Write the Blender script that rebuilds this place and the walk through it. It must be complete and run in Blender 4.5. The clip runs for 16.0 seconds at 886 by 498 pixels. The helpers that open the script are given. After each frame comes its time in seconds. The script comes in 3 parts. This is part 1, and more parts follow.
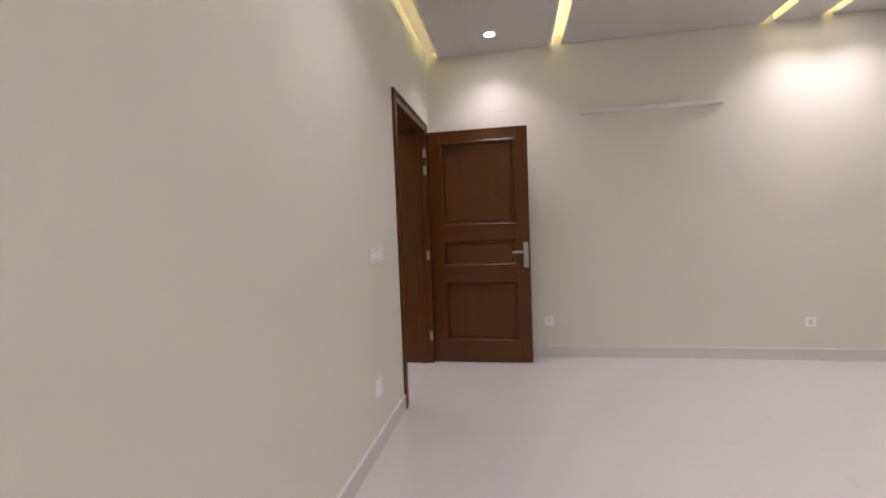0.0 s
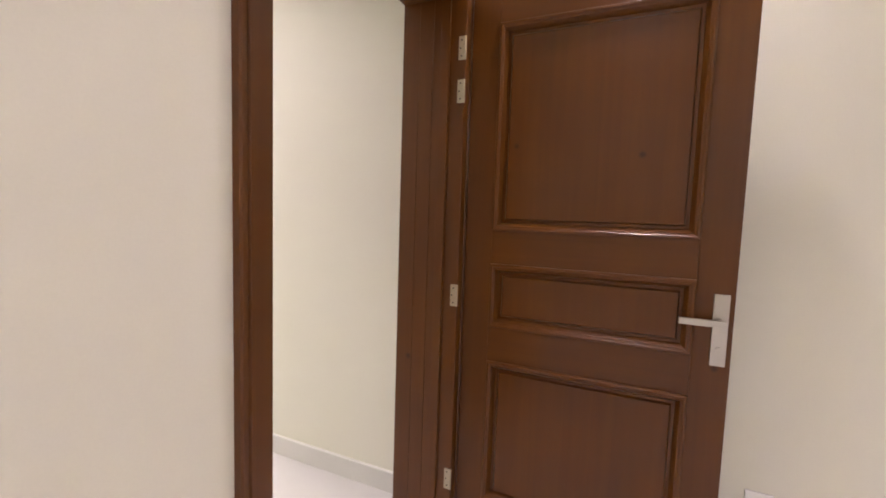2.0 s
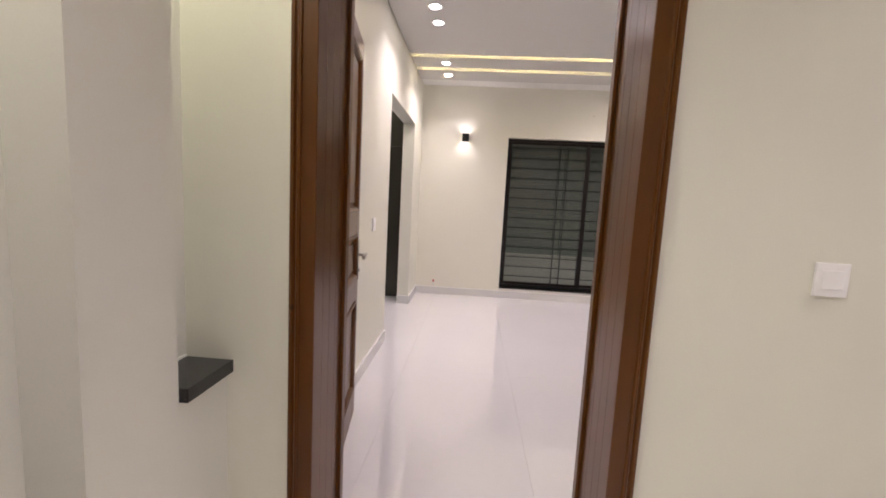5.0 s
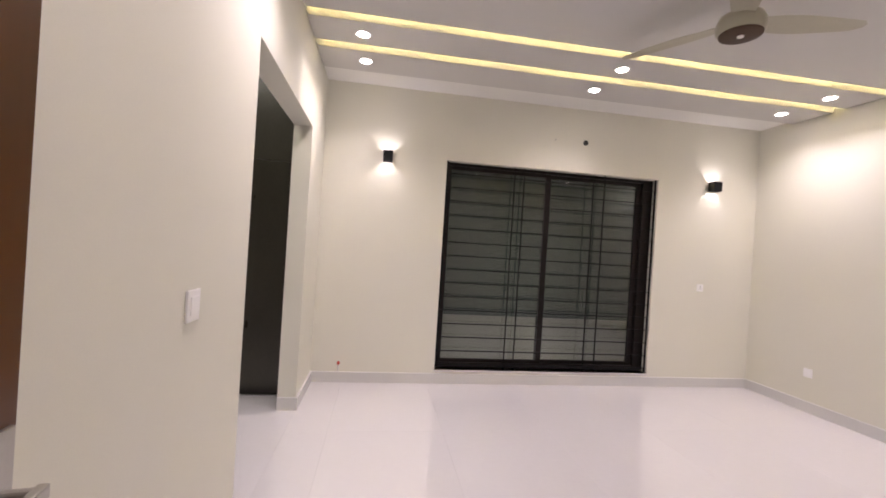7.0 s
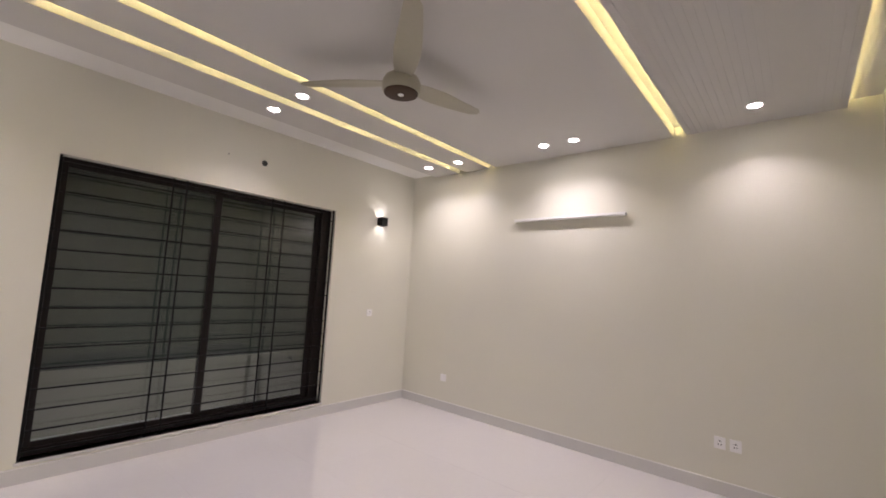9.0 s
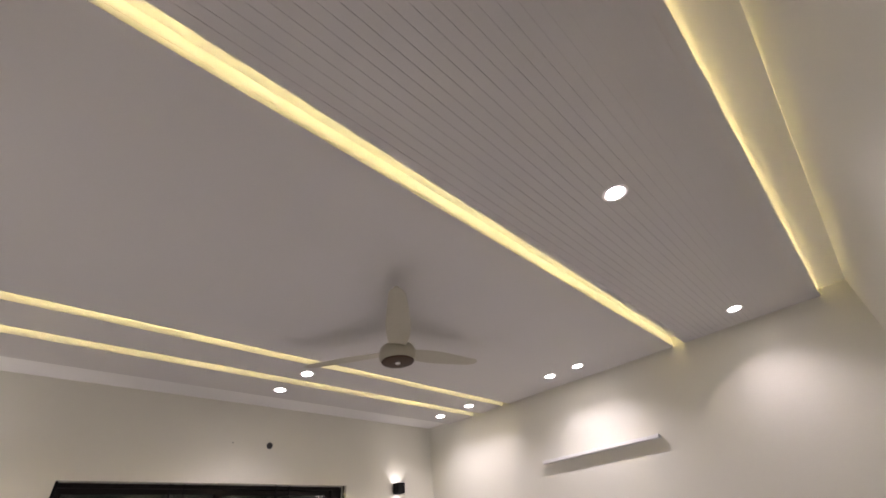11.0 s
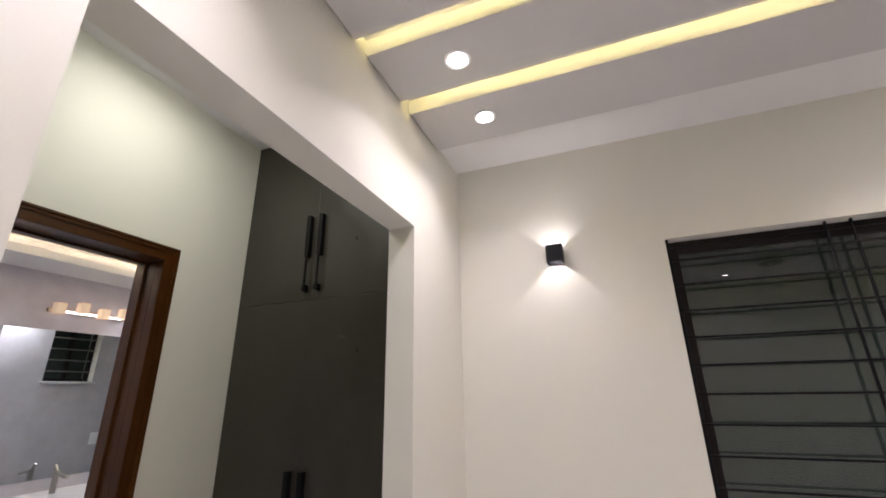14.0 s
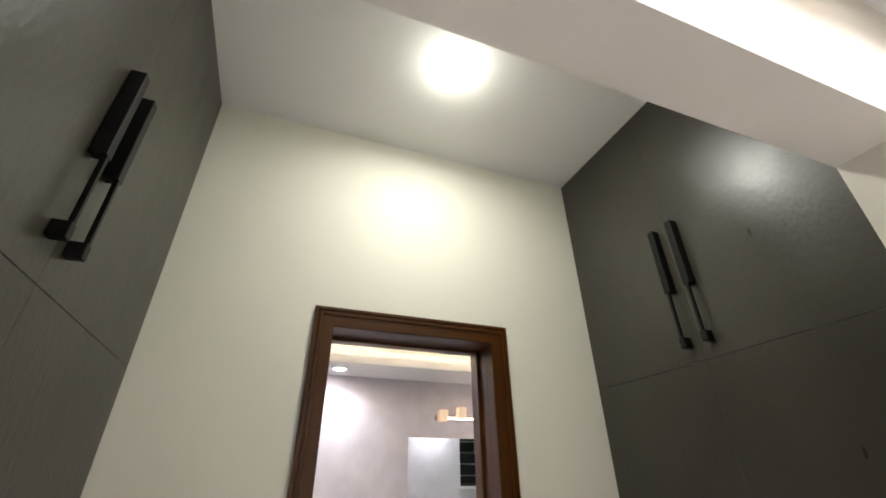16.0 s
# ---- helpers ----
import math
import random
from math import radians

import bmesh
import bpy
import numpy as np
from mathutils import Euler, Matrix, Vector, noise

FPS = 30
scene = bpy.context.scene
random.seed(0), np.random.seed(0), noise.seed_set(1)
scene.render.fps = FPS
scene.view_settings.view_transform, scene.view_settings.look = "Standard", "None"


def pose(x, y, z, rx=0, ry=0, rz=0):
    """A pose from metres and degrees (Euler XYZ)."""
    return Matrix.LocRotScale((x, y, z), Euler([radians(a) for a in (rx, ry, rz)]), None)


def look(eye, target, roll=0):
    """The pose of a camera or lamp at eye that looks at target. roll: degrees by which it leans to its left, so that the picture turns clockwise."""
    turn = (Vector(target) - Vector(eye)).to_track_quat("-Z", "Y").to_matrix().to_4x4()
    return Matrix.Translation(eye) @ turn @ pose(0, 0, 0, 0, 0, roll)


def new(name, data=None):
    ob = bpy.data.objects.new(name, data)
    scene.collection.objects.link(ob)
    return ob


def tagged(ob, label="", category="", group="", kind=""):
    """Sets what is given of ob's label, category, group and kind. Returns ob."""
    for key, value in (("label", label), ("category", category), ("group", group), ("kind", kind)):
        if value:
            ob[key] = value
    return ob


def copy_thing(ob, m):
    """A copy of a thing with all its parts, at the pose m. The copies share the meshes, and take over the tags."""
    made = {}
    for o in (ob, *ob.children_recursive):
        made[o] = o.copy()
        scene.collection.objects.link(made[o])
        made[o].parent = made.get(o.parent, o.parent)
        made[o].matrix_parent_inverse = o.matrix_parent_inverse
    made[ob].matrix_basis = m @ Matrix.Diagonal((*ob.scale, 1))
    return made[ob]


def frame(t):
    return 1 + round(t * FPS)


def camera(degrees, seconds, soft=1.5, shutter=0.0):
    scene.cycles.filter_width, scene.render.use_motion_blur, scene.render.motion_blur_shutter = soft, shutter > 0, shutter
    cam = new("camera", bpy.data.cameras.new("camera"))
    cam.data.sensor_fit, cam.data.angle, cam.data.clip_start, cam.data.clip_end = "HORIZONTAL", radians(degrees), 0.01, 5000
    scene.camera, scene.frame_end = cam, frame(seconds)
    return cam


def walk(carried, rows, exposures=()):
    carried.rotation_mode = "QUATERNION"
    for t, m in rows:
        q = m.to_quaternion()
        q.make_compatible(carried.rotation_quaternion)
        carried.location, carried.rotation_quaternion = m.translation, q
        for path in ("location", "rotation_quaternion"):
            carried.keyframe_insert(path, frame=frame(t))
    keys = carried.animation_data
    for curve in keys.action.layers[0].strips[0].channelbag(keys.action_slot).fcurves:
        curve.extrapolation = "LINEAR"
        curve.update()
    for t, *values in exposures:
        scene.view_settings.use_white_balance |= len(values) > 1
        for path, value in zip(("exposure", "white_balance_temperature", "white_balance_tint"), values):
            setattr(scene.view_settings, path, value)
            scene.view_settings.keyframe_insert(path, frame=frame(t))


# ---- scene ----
cam = camera(93.4, 16.0, 1.8)

PATH = [
    (0, (1.69, -0.786, 1.228), (3.657, -0.442, 1.132), -2.2),
    (0.5, (2.283, -0.82, 1.231), (4.255, -0.511, 1.121), 0.1),
    (1, (2.875, -0.794, 1.252), (4.841, -0.451, 1.121), 0.5),
    (1.5, (3.44, -0.736, 1.287), (5.371, -0.23, 1.164), 1.6),
    (2, (3.927, -0.6, 1.298), (5.749, 0.209, 1.139), 1.9),
    (2.5, (4.333, -0.419, 1.316), (5.841, 0.872, 1.074), 3.3),
    (3, (4.596, -0.144, 1.315), (5.581, 1.571, 1.02), 5.0),
    (3.5, (4.718, 0.251, 1.266), (5.06, 2.195, 0.944), 3.9),
    (4, (4.722, 0.708, 1.268), (4.673, 2.682, 0.945), 3.6),
    (4.2, (4.709, 0.893, 1.283), (4.579, 2.865, 0.975), 2.9),
    (6.3, (4.358, 2.836, 1.282), (4.231, 4.829, 1.178), 3.1),
    (6.5, (4.35, 3.001, 1.29), (4.329, 5.0, 1.212), 3.0),
    (7, (4.397, 3.356, 1.303), (4.697, 5.333, 1.3), 3.6),
    (7.5, (4.426, 3.549, 1.339), (5.115, 5.426, 1.373), 3.8),
    (8, (4.459, 3.608, 1.367), (5.517, 5.305, 1.418), 3.8),
    (8.5, (4.554, 3.579, 1.391), (5.924, 5.035, 1.461), 3.7),
    (8.7, (4.583, 3.561, 1.385), (6.067, 4.899, 1.471), 3.4),
    (10.8, (4.591, 3.386, 1.537), (5.912, 4.406, 2.639), -6.1),
    (11, (4.568, 3.396, 1.539), (5.786, 4.466, 2.71), -6.6),
    (11.5, (4.525, 3.478, 1.527), (5.471, 4.764, 2.732), -5.6),
    (12, (4.616, 3.664, 1.5), (5.324, 5.229, 2.524), -3.0),
    (12.5, (4.734, 3.925, 1.409), (5.298, 5.715, 2.102), -1.4),
    (13, (4.737, 4.286, 1.37), (5.067, 6.195, 1.868), -1.3),
    (13.5, (4.719, 4.651, 1.372), (4.577, 6.575, 1.899), -1.4),
    (14, (4.641, 4.958, 1.41), (3.96, 6.725, 2.052), -1.0),
    (14.5, (4.521, 5.19, 1.464), (3.364, 6.612, 2.263), -1.5),
    (15, (4.401, 5.376, 1.518), (2.993, 6.444, 2.454), -0.9),
    (15.5, (4.256, 5.532, 1.54), (2.735, 6.372, 2.53), -0.2),
    (16, (4.060, 5.588, 1.563), (2.437, 6.210, 2.553), -0.7),
]
EXPOSURES = [(0, 0.08, 6570, 19), (1.0, 0.31, 6600, 19), (1.5, 0.62, 6650, 20), (2.0, 0.82, 6680, 20), (2.5, 0.86, 6800, 24), (3.0, 0.72, 6850, 24), (3.5, 0.26, 6700, 20), (4.2, 0.17, 6650, 18),
             (6.3, 0.40, 6700, 20), (7.0, 0.16, 6700, 20), (7.5, -0.14, 6680, 19), (8.0, -0.17, 6650, 19), (8.7, -0.19, 6650, 17), (10.8, -0.22, 6550, 18), (11.5, -0.36, 6450, 18), (12.5, -0.08, 6350, 16), (13.0, -0.05, 6350, 17), (13.5, 0.07, 6340, 19), (14.0, 0.06, 6310, 18),
             (14.5, -0.11, 6300, 19), (15.0, -0.15, 6320, 18), (15.5, 0.15, 6380, 15), (16.0, 0.48, 6420, 15)]
walk(cam, [(t, look(eye, target, roll)) for t, eye, target, roll in PATH], EXPOSURES)

# ---- light and exposure ----
DOWN_W = 3.85          # each recessed downlight
night = bpy.data.worlds.new("night")
night.use_nodes = True
night.node_tree.nodes["Background"].inputs[0].default_value = (0.010, 0.013, 0.014, 1)
night.node_tree.nodes["Background"].inputs[1].default_value = 0.6
scene.world = night


def beam(name, x, y, z, watts, colour=(1.0, 0.925, 0.975), radius=0.036, spread=124):
    """The light of one downlight: a round flat source that faces the floor."""
    data = bpy.data.lights.new(name, "AREA")
    data.shape, data.size, data.spread = "DISK", 2 * radius, radians(spread)
    data.energy, data.color = watts, colour
    ob = new(name, data)
    ob.location = (x, y, z)
    return ob


# ---- materials ----
def material(name, colour, rough=0.5, metal=0.0, spread=0.06, scale=3.0, fine=60.0, bump=0.0, spec=0.5, coat=0.0, stretch=(1, 1, 1), island=0.0, rough_swing=0.06):
    """A painted or solid surface: two scales of mottling, roughness variation and a fine relief."""
    m = bpy.data.materials.new(name)
    m.use_nodes = True
    nt = m.node_tree
    b = nt.nodes["Principled BSDF"]
    b.inputs["Metallic"].default_value = metal
    b.inputs["Specular IOR Level"].default_value = spec
    b.inputs["Coat Weight"].default_value = coat
    b.inputs["Coat Roughness"].default_value = 0.12
    tex = nt.nodes.new("ShaderNodeTexCoord")
    mp = nt.nodes.new("ShaderNodeMapping")
    mp.inputs["Scale"].default_value = stretch
    nt.links.new(tex.outputs["Object"], mp.inputs["Vector"])
    big, small = nt.nodes.new("ShaderNodeTexNoise"), nt.nodes.new("ShaderNodeTexNoise")
    for n, s, d in ((big, scale, 3.0), (small, fine, 4.0)):
        n.inputs["Scale"].default_value, n.inputs["Detail"].default_value = s, d
        nt.links.new(mp.outputs["Vector"], n.inputs["Vector"])
    mix = nt.nodes.new("ShaderNodeMath")
    mix.operation = "MULTIPLY_ADD"
    mix.inputs[1].default_value = 0.55
    half = nt.nodes.new("ShaderNodeMath")
    half.operation = "MULTIPLY"
    half.inputs[1].default_value = 0.45
    nt.links.new(small.outputs["Fac"], half.inputs[0])
    nt.links.new(big.outputs["Fac"], mix.inputs[0])
    nt.links.new(half.outputs[0], mix.inputs[2])
    ramp = nt.nodes.new("ShaderNodeValToRGB")
    ramp.color_ramp.elements[0].position, ramp.color_ramp.elements[1].position = 0.3, 0.7
    ramp.color_ramp.elements[0].color = (*[max(c * (1 - spread), 0) for c in colour], 1)
    ramp.color_ramp.elements[1].color = (*[min(c * (1 + spread), 1) for c in colour], 1)
    nt.links.new(mix.outputs[0], ramp.inputs[0])
    out = ramp.outputs[0]
    if island:
        info = nt.nodes.new("ShaderNodeObjectInfo")
        hsv = nt.nodes.new("ShaderNodeHueSaturation")
        rng = nt.nodes.new("ShaderNodeMapRange")
        rng.inputs["To Min"].default_value, rng.inputs["To Max"].default_value = 1 - island, 1 + island
        nt.links.new(info.outputs["Random"], rng.inputs["Value"])
        nt.links.new(rng.outputs[0], hsv.inputs["Value"])
        nt.links.new(out, hsv.inputs["Color"])
        out = hsv.outputs[0]
    nt.links.new(out, b.inputs["Base Color"])
    rr = nt.nodes.new("ShaderNodeMapRange")
    rr.inputs["To Min"].default_value, rr.inputs["To Max"].default_value = max(rough - rough_swing, 0.02), min(rough + rough_swing, 1)
    if rough < 0.12:
        rr.inputs["To Min"].default_value, rr.inputs["To Max"].default_value = rough * 0.7, rough * 1.3
    nt.links.new(big.outputs["Fac"], rr.inputs["Value"])
    nt.links.new(rr.outputs[0], b.inputs["Roughness"])
    if bump:
        bp = nt.nodes.new("ShaderNodeBump")
        bp.inputs["Strength"].default_value, bp.inputs["Distance"].default_value = bump, 0.004
        nt.links.new(small.outputs["Fac"], bp.inputs["Height"])
        nt.links.new(bp.outputs[0], b.inputs["Normal"])
    return m


def wood(name, along, tone=1.0):
    """Red-brown stained and varnished timber, with grain along one axis of the object."""
    m = bpy.data.materials.new(name)
    m.use_nodes = True
    nt = m.node_tree
    b = nt.nodes["Principled BSDF"]
    tex, mp = nt.nodes.new("ShaderNodeTexCoord"), nt.nodes.new("ShaderNodeMapping")
    mp.inputs["Scale"].default_value = tuple(1.2 if a == along else 34.0 for a in "xyz")
    nt.links.new(tex.outputs["Object"], mp.inputs["Vector"])
    n1, n2 = nt.nodes.new("ShaderNodeTexNoise"), nt.nodes.new("ShaderNodeTexNoise")
    n1.inputs["Scale"].default_value, n1.inputs["Detail"].default_value, n1.inputs["Distortion"].default_value = 1.0, 6.0, 0.6
    n2.inputs["Scale"].default_value, n2.inputs["Detail"].default_value = 2.2, 2.0
    nt.links.new(mp.outputs["Vector"], n1.inputs["Vector"])
    nt.links.new(tex.outputs["Object"], n2.inputs["Vector"])
    ramp = nt.nodes.new("ShaderNodeValToRGB")
    e = ramp.color_ramp.elements
    e[0].position, e[0].color = 0.25, (0.083 * tone, 0.0248 * tone, 0.0021 * tone, 1)
    e[1].position, e[1].color = 0.78, (0.104 * tone, 0.0335 * tone, 0.0029 * tone, 1)
    nt.links.new(n1.outputs["Fac"], ramp.inputs[0])
    hsv = nt.nodes.new("ShaderNodeHueSaturation")
    rng = nt.nodes.new("ShaderNodeMapRange")
    rng.inputs["To Min"].default_value, rng.inputs["To Max"].default_value = 0.74, 1.24
    nt.links.new(n2.outputs["Fac"], rng.inputs["Value"])
    nt.links.new(rng.outputs[0], hsv.inputs["Value"])
    nt.links.new(ramp.outputs[0], hsv.inputs["Color"])
    vor, knot, dark = nt.nodes.new("ShaderNodeTexVoronoi"), nt.nodes.new("ShaderNodeMapRange"), nt.nodes.new("ShaderNodeMix")
    vor.inputs["Scale"].default_value = 5.5
    nt.links.new(tex.outputs["Object"], vor.inputs["Vector"])
    nt.links.new(vor.outputs["Distance"], knot.inputs["Value"])
    knot.inputs["From Min"].default_value, knot.inputs["From Max"].default_value = 0.030, 0.075
    knot.inputs["To Min"].default_value, knot.inputs["To Max"].default_value = 0.75, 0.0
    dark.data_type = "RGBA"
    dark.inputs[7].default_value = (0.022, 0.0055, 0.0018, 1)
    nt.links.new(knot.outputs[0], dark.inputs[0])
    nt.links.new(hsv.outputs[0], dark.inputs[6])
    nt.links.new(dark.outputs[2], b.inputs["Base Color"])
    b.inputs["Roughness"].default_value, b.inputs["Specular IOR Level"].default_value = 0.40, 0.0
    b.inputs["Coat Weight"].default_value, b.inputs["Coat Roughness"].default_value, b.inputs["Coat IOR"].default_value = 1.0, 0.28, 1.42
    bp = nt.nodes.new("ShaderNodeBump")
    bp.inputs["Strength"].default_value, bp.inputs["Distance"].default_value = 0.025, 0.002
    nt.links.new(n1.outputs["Fac"], bp.inputs["Height"])
    nt.links.new(bp.outputs[0], b.inputs["Normal"])
    return m


def glow(name, colour, strength):
    m = bpy.data.materials.new(name)
    m.use_nodes = True
    b = m.node_tree.nodes["Principled BSDF"]
    b.inputs["Base Color"].default_value = (*colour, 1)
    b.inputs["Emission Color"].default_value, b.inputs["Emission Strength"].default_value = (*colour, 1), strength
    return m


def glass(name, tint, rough=0.0):
    m = bpy.data.materials.new(name)
    m.use_nodes = True
    b = m.node_tree.nodes["Principled BSDF"]
    b.inputs["Base Color"].default_value = (*tint, 1)
    b.inputs["Roughness"].default_value, b.inputs["Transmission Weight"].default_value, b.inputs["IOR"].default_value = rough, 1.0, 1.70
    return m


WALL = material("cream_wall_paint", (0.735, 0.722, 0.630), 0.62, spread=0.025, scale=1.3, fine=220, bump=0.035, spec=0.3)
NICHE = material("niche_wall_paint", (0.72, 0.705, 0.65), 0.6, spread=0.03, scale=1.6, fine=220, bump=0.035, spec=0.3)
ALCOVE = material("pale_lime_wall_paint", (0.765, 0.76, 0.66), 0.6, spread=0.03, scale=1.5, fine=220, bump=0.035, spec=0.3)
CEIL = material("ceiling_paint", (0.61, 0.600, 0.580), 0.75, spread=0.02, scale=1.0, fine=160, bump=0.08, spec=0.2)
# whiter than CEIL: lamp glow on band and dressing ceiling is in the colour
LITWHITECEIL = material("lit_white_ceiling", (0.78, 0.775, 0.750), 0.7, spread=0.02, scale=1.0, fine=160, bump=0.05, spec=0.2)
CAULK = material("white_caulk", (0.80, 0.79, 0.77), 0.4, spread=0.03)
SKIRT = material("skirting_tile", (0.66, 0.65, 0.63), 0.09, spread=0.025, scale=2.0, fine=90, bump=0.02)
TILE = material("polished_white_tile", (0.70, 0.68, 0.695), 0.4, spec=0.0, spread=0.02, scale=1.4, fine=25, island=0.006, coat=1.0)
TILE.node_tree.nodes["Principled BSDF"].inputs["Coat Roughness"].default_value = 0.004
TILE.node_tree.nodes["Principled BSDF"].inputs["Coat IOR"].default_value = 2.25
GROUT = material("pale_grout", (0.70, 0.685, 0.685), 0.5, spread=0.05)
WOOD_Z, WOOD_X, WOOD_Y = wood("stained_wood_upright", "z"), wood("stained_wood_level", "x"), wood("stained_wood_cross", "y")
DARK_Z, DARK_X = wood("dark_stained_wood_upright", "z", 0.62), wood("dark_stained_wood_level", "x", 0.62)
STEEL = material("brushed_nickel", (0.46, 0.44, 0.40), 0.32, metal=1.0, spread=0.05, scale=8, fine=120, bump=0.05)
BRASS = material("aged_brass", (0.46, 0.40, 0.30), 0.42, metal=1.0, spread=0.12, scale=20, fine=150)
PLASTIC = material("white_plastic", (0.90, 0.89, 0.885), 0.28, spread=0.015)
SLOT = material("hole_shade_and_screw", (0.03, 0.028, 0.026), 0.5, spread=0.1)
BLACK = material("black_powder_coat", (0.005, 0.005, 0.0055), 0.55, spec=0.22, spread=0.15, fine=200, bump=0.05)
BRONZE = material("dark_bronze_aluminium", (0.012, 0.0085, 0.0070), 0.42, spec=0.25, spread=0.15, fine=120)
GRANITE = material("black_granite", (0.022, 0.021, 0.022), 0.16, spread=0.5, scale=40, fine=260)
LAMINATE = material("charcoal_olive_laminate", (0.043, 0.0385, 0.0290), 0.33, spread=0.14, scale=7, fine=75, bump=0.24, spec=0.52, rough_swing=0.11, stretch=(1, 1, 0.55))
FANPAINT = material("beige_fan_enamel", (0.41, 0.39, 0.305), 0.35, spread=0.04)
FANDISC = material("brown_fan_trim", (0.055, 0.028, 0.014), 0.5, spec=0.25, spread=0.12, scale=6, fine=90)
BATHTILE = material("grey_lilac_bath_tile", (0.57, 0.545, 0.565), 0.25, spread=0.14, scale=1.6, fine=9, bump=0.02)
COUNTER = material("white_counter", (0.72, 0.72, 0.71), 0.15, spread=0.04)
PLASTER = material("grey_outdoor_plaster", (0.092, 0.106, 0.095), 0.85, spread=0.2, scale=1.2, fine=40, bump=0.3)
DADO = material("beige_plinth_plaster", (0.42, 0.38, 0.33), 0.7, spread=0.10, scale=1.5, fine=60, bump=0.1)
PAVING = material("outdoor_paving", (0.22, 0.21, 0.19), 0.8, spread=0.2, scale=2.0, fine=40, bump=0.3)
RED = material("red_pipe_plug", (0.42, 0.05, 0.025), 0.4, spread=0.1)
LENS = glow("downlight_lens", (1.0, 0.94, 0.93), 55.0)
LEDTAPE = glow("yellow_led_tape", (1.0, 0.85, 0.38), 46.0)
WARMTAPE = glow("warm_led_tape", (1.0, 0.84, 0.55), 75.0)
SHADE = glow("lit_vanity_shade", (1.0, 0.74, 0.50), 0.28)
TUBE = glow("lit_white_tube", (1.0, 0.95, 0.92), 4.0)
PANE = glass("window_glass", (0.62, 0.72, 0.68))
MIRROR = material("mirror_silver", (0.80, 0.86, 0.87), 0.02, metal=1.0, spread=0.005)


# ---- mesh helpers ----
def box(bm, x0, x1, y0, y1, z0, z1, bevel=0.0):
    vs = [bm.verts.new((x, y, z)) for z in (z0, z1) for y in (y0, y1) for x in (x0, x1)]
    fs = [bm.faces.new([vs[i] for i in f]) for f in ((0, 2, 3, 1), (4, 5, 7, 6), (0, 1, 5, 4), (2, 6, 7, 3), (0, 4, 6, 2), (1, 3, 7, 5))]
    if bevel:
        bmesh.ops.bevel(bm, geom=list({e for f in fs for e in f.edges}), offset=bevel, segments=2, affect="EDGES", profile=0.6)


def lathe(bm, profile, x, y, steps=32, caps=True):
    """Turn a profile of (radius, z) about the upright through (x, y)."""
    rings = []
    for r, z in profile:
        rings.append([bm.verts.new((x + r * math.cos(2 * math.pi * k / steps), y + r * math.sin(2 * math.pi * k / steps), z)) for k in range(steps)])
    for a, b in zip(rings, rings[1:]):
        for k in range(steps):
            bm.faces.new((a[k], a[(k + 1) % steps], b[(k + 1) % steps], b[k]))
    if caps:
        bm.faces.new(rings[0][::-1])
        bm.faces.new(rings[-1])


def rod(bm, a, b, r, steps=12):
    a, b = Vector(a), Vector(b)
    d = (b - a).normalized()
    u = d.orthogonal().normalized()
    v = d.cross(u)
    rings = [[bm.verts.new(p + r * (math.cos(2 * math.pi * k / steps) * u + math.sin(2 * math.pi * k / steps) * v)) for k in range(steps)] for p in (a, b)]
    for k in range(steps):
        bm.faces.new((rings[0][k], rings[0][(k + 1) % steps], rings[1][(k + 1) % steps], rings[1][k]))
    bm.faces.new(rings[0][::-1])
    bm.faces.new(rings[1])


def mesh(name, bm, mat, smooth=False):
    bmesh.ops.recalc_face_normals(bm, faces=bm.faces)
    me = bpy.data.meshes.new(name)
    bm.to_mesh(me)
    bm.free()
    me.materials.append(mat)
    if smooth:
        for p in me.polygons:
            p.use_smooth = True
        me.set_sharp_from_angle(angle=radians(35))
    return me


def world_of(ob):
    return ob.matrix_basis if ob.parent is None else world_of(ob.parent) @ ob.matrix_parent_inverse @ ob.matrix_basis


def part(name, bm, mat, parent, label="", smooth=False):
    ob = new(name, mesh(name, bm, mat, smooth))
    ob.parent = parent
    ob.matrix_parent_inverse = world_of(parent).inverted()
    return tagged(ob, label)


def part_at(name, bm, mat, parent, m, label="", smooth=False):
    """A part built in its own axes, laid at the pose m."""
    ob = part(name, bm, mat, parent, label, smooth)
    ob.matrix_basis = m
    return ob


def thing(name, place, label, category, group="", kind=""):
    ob = new(name)
    ob.empty_display_size = 0.05
    ob.matrix_basis = Matrix.Translation(place)
    return tagged(ob, label, category, group, kind)


def solid(name, boxes, mat, label, kind="structure", category="", bevel=0.0):
    bm = bmesh.new()
    for b in boxes:
        box(bm, *b, bevel=bevel)
    return tagged(new(name, mesh(name, bm, mat)), label, category, "", kind)


# ---- the plan ----
X1W, X1, Y1S = 1.07, 5.654, -4.40          # first room: west, east, south faces; its door wall is y = 0
T1 = 0.24                                  # thickness of the first door wall
C1 = 2.835
XN, YD = 3.845, 2.842                      # hall: niche wall face, second door wall's hall face
YB = 3.085                                  # the same wall's bedroom face
XS, YS = 5.546, 1.13                       # corner of the solid block in the hall
XE = 7.80                                  # hall end
CH = 2.83
XL, XR, YW = 3.837, 8.399, 7.331            # bedroom faces
CB = 2.758
D1 = (4.493, 5.400)                        # clear openings of the doors
D2 = (4.123, 5.018)
DTOP = 2.105
LIN = 0.020                                # jamb lining
AL0, AL1, ALT = 5.264, 6.662, 2.168        # dressing opening
XI = 3.700                                 # its inner wall face
XB, CA = 2.474, 3.087                       # bathroom door wall face, dressing ceiling
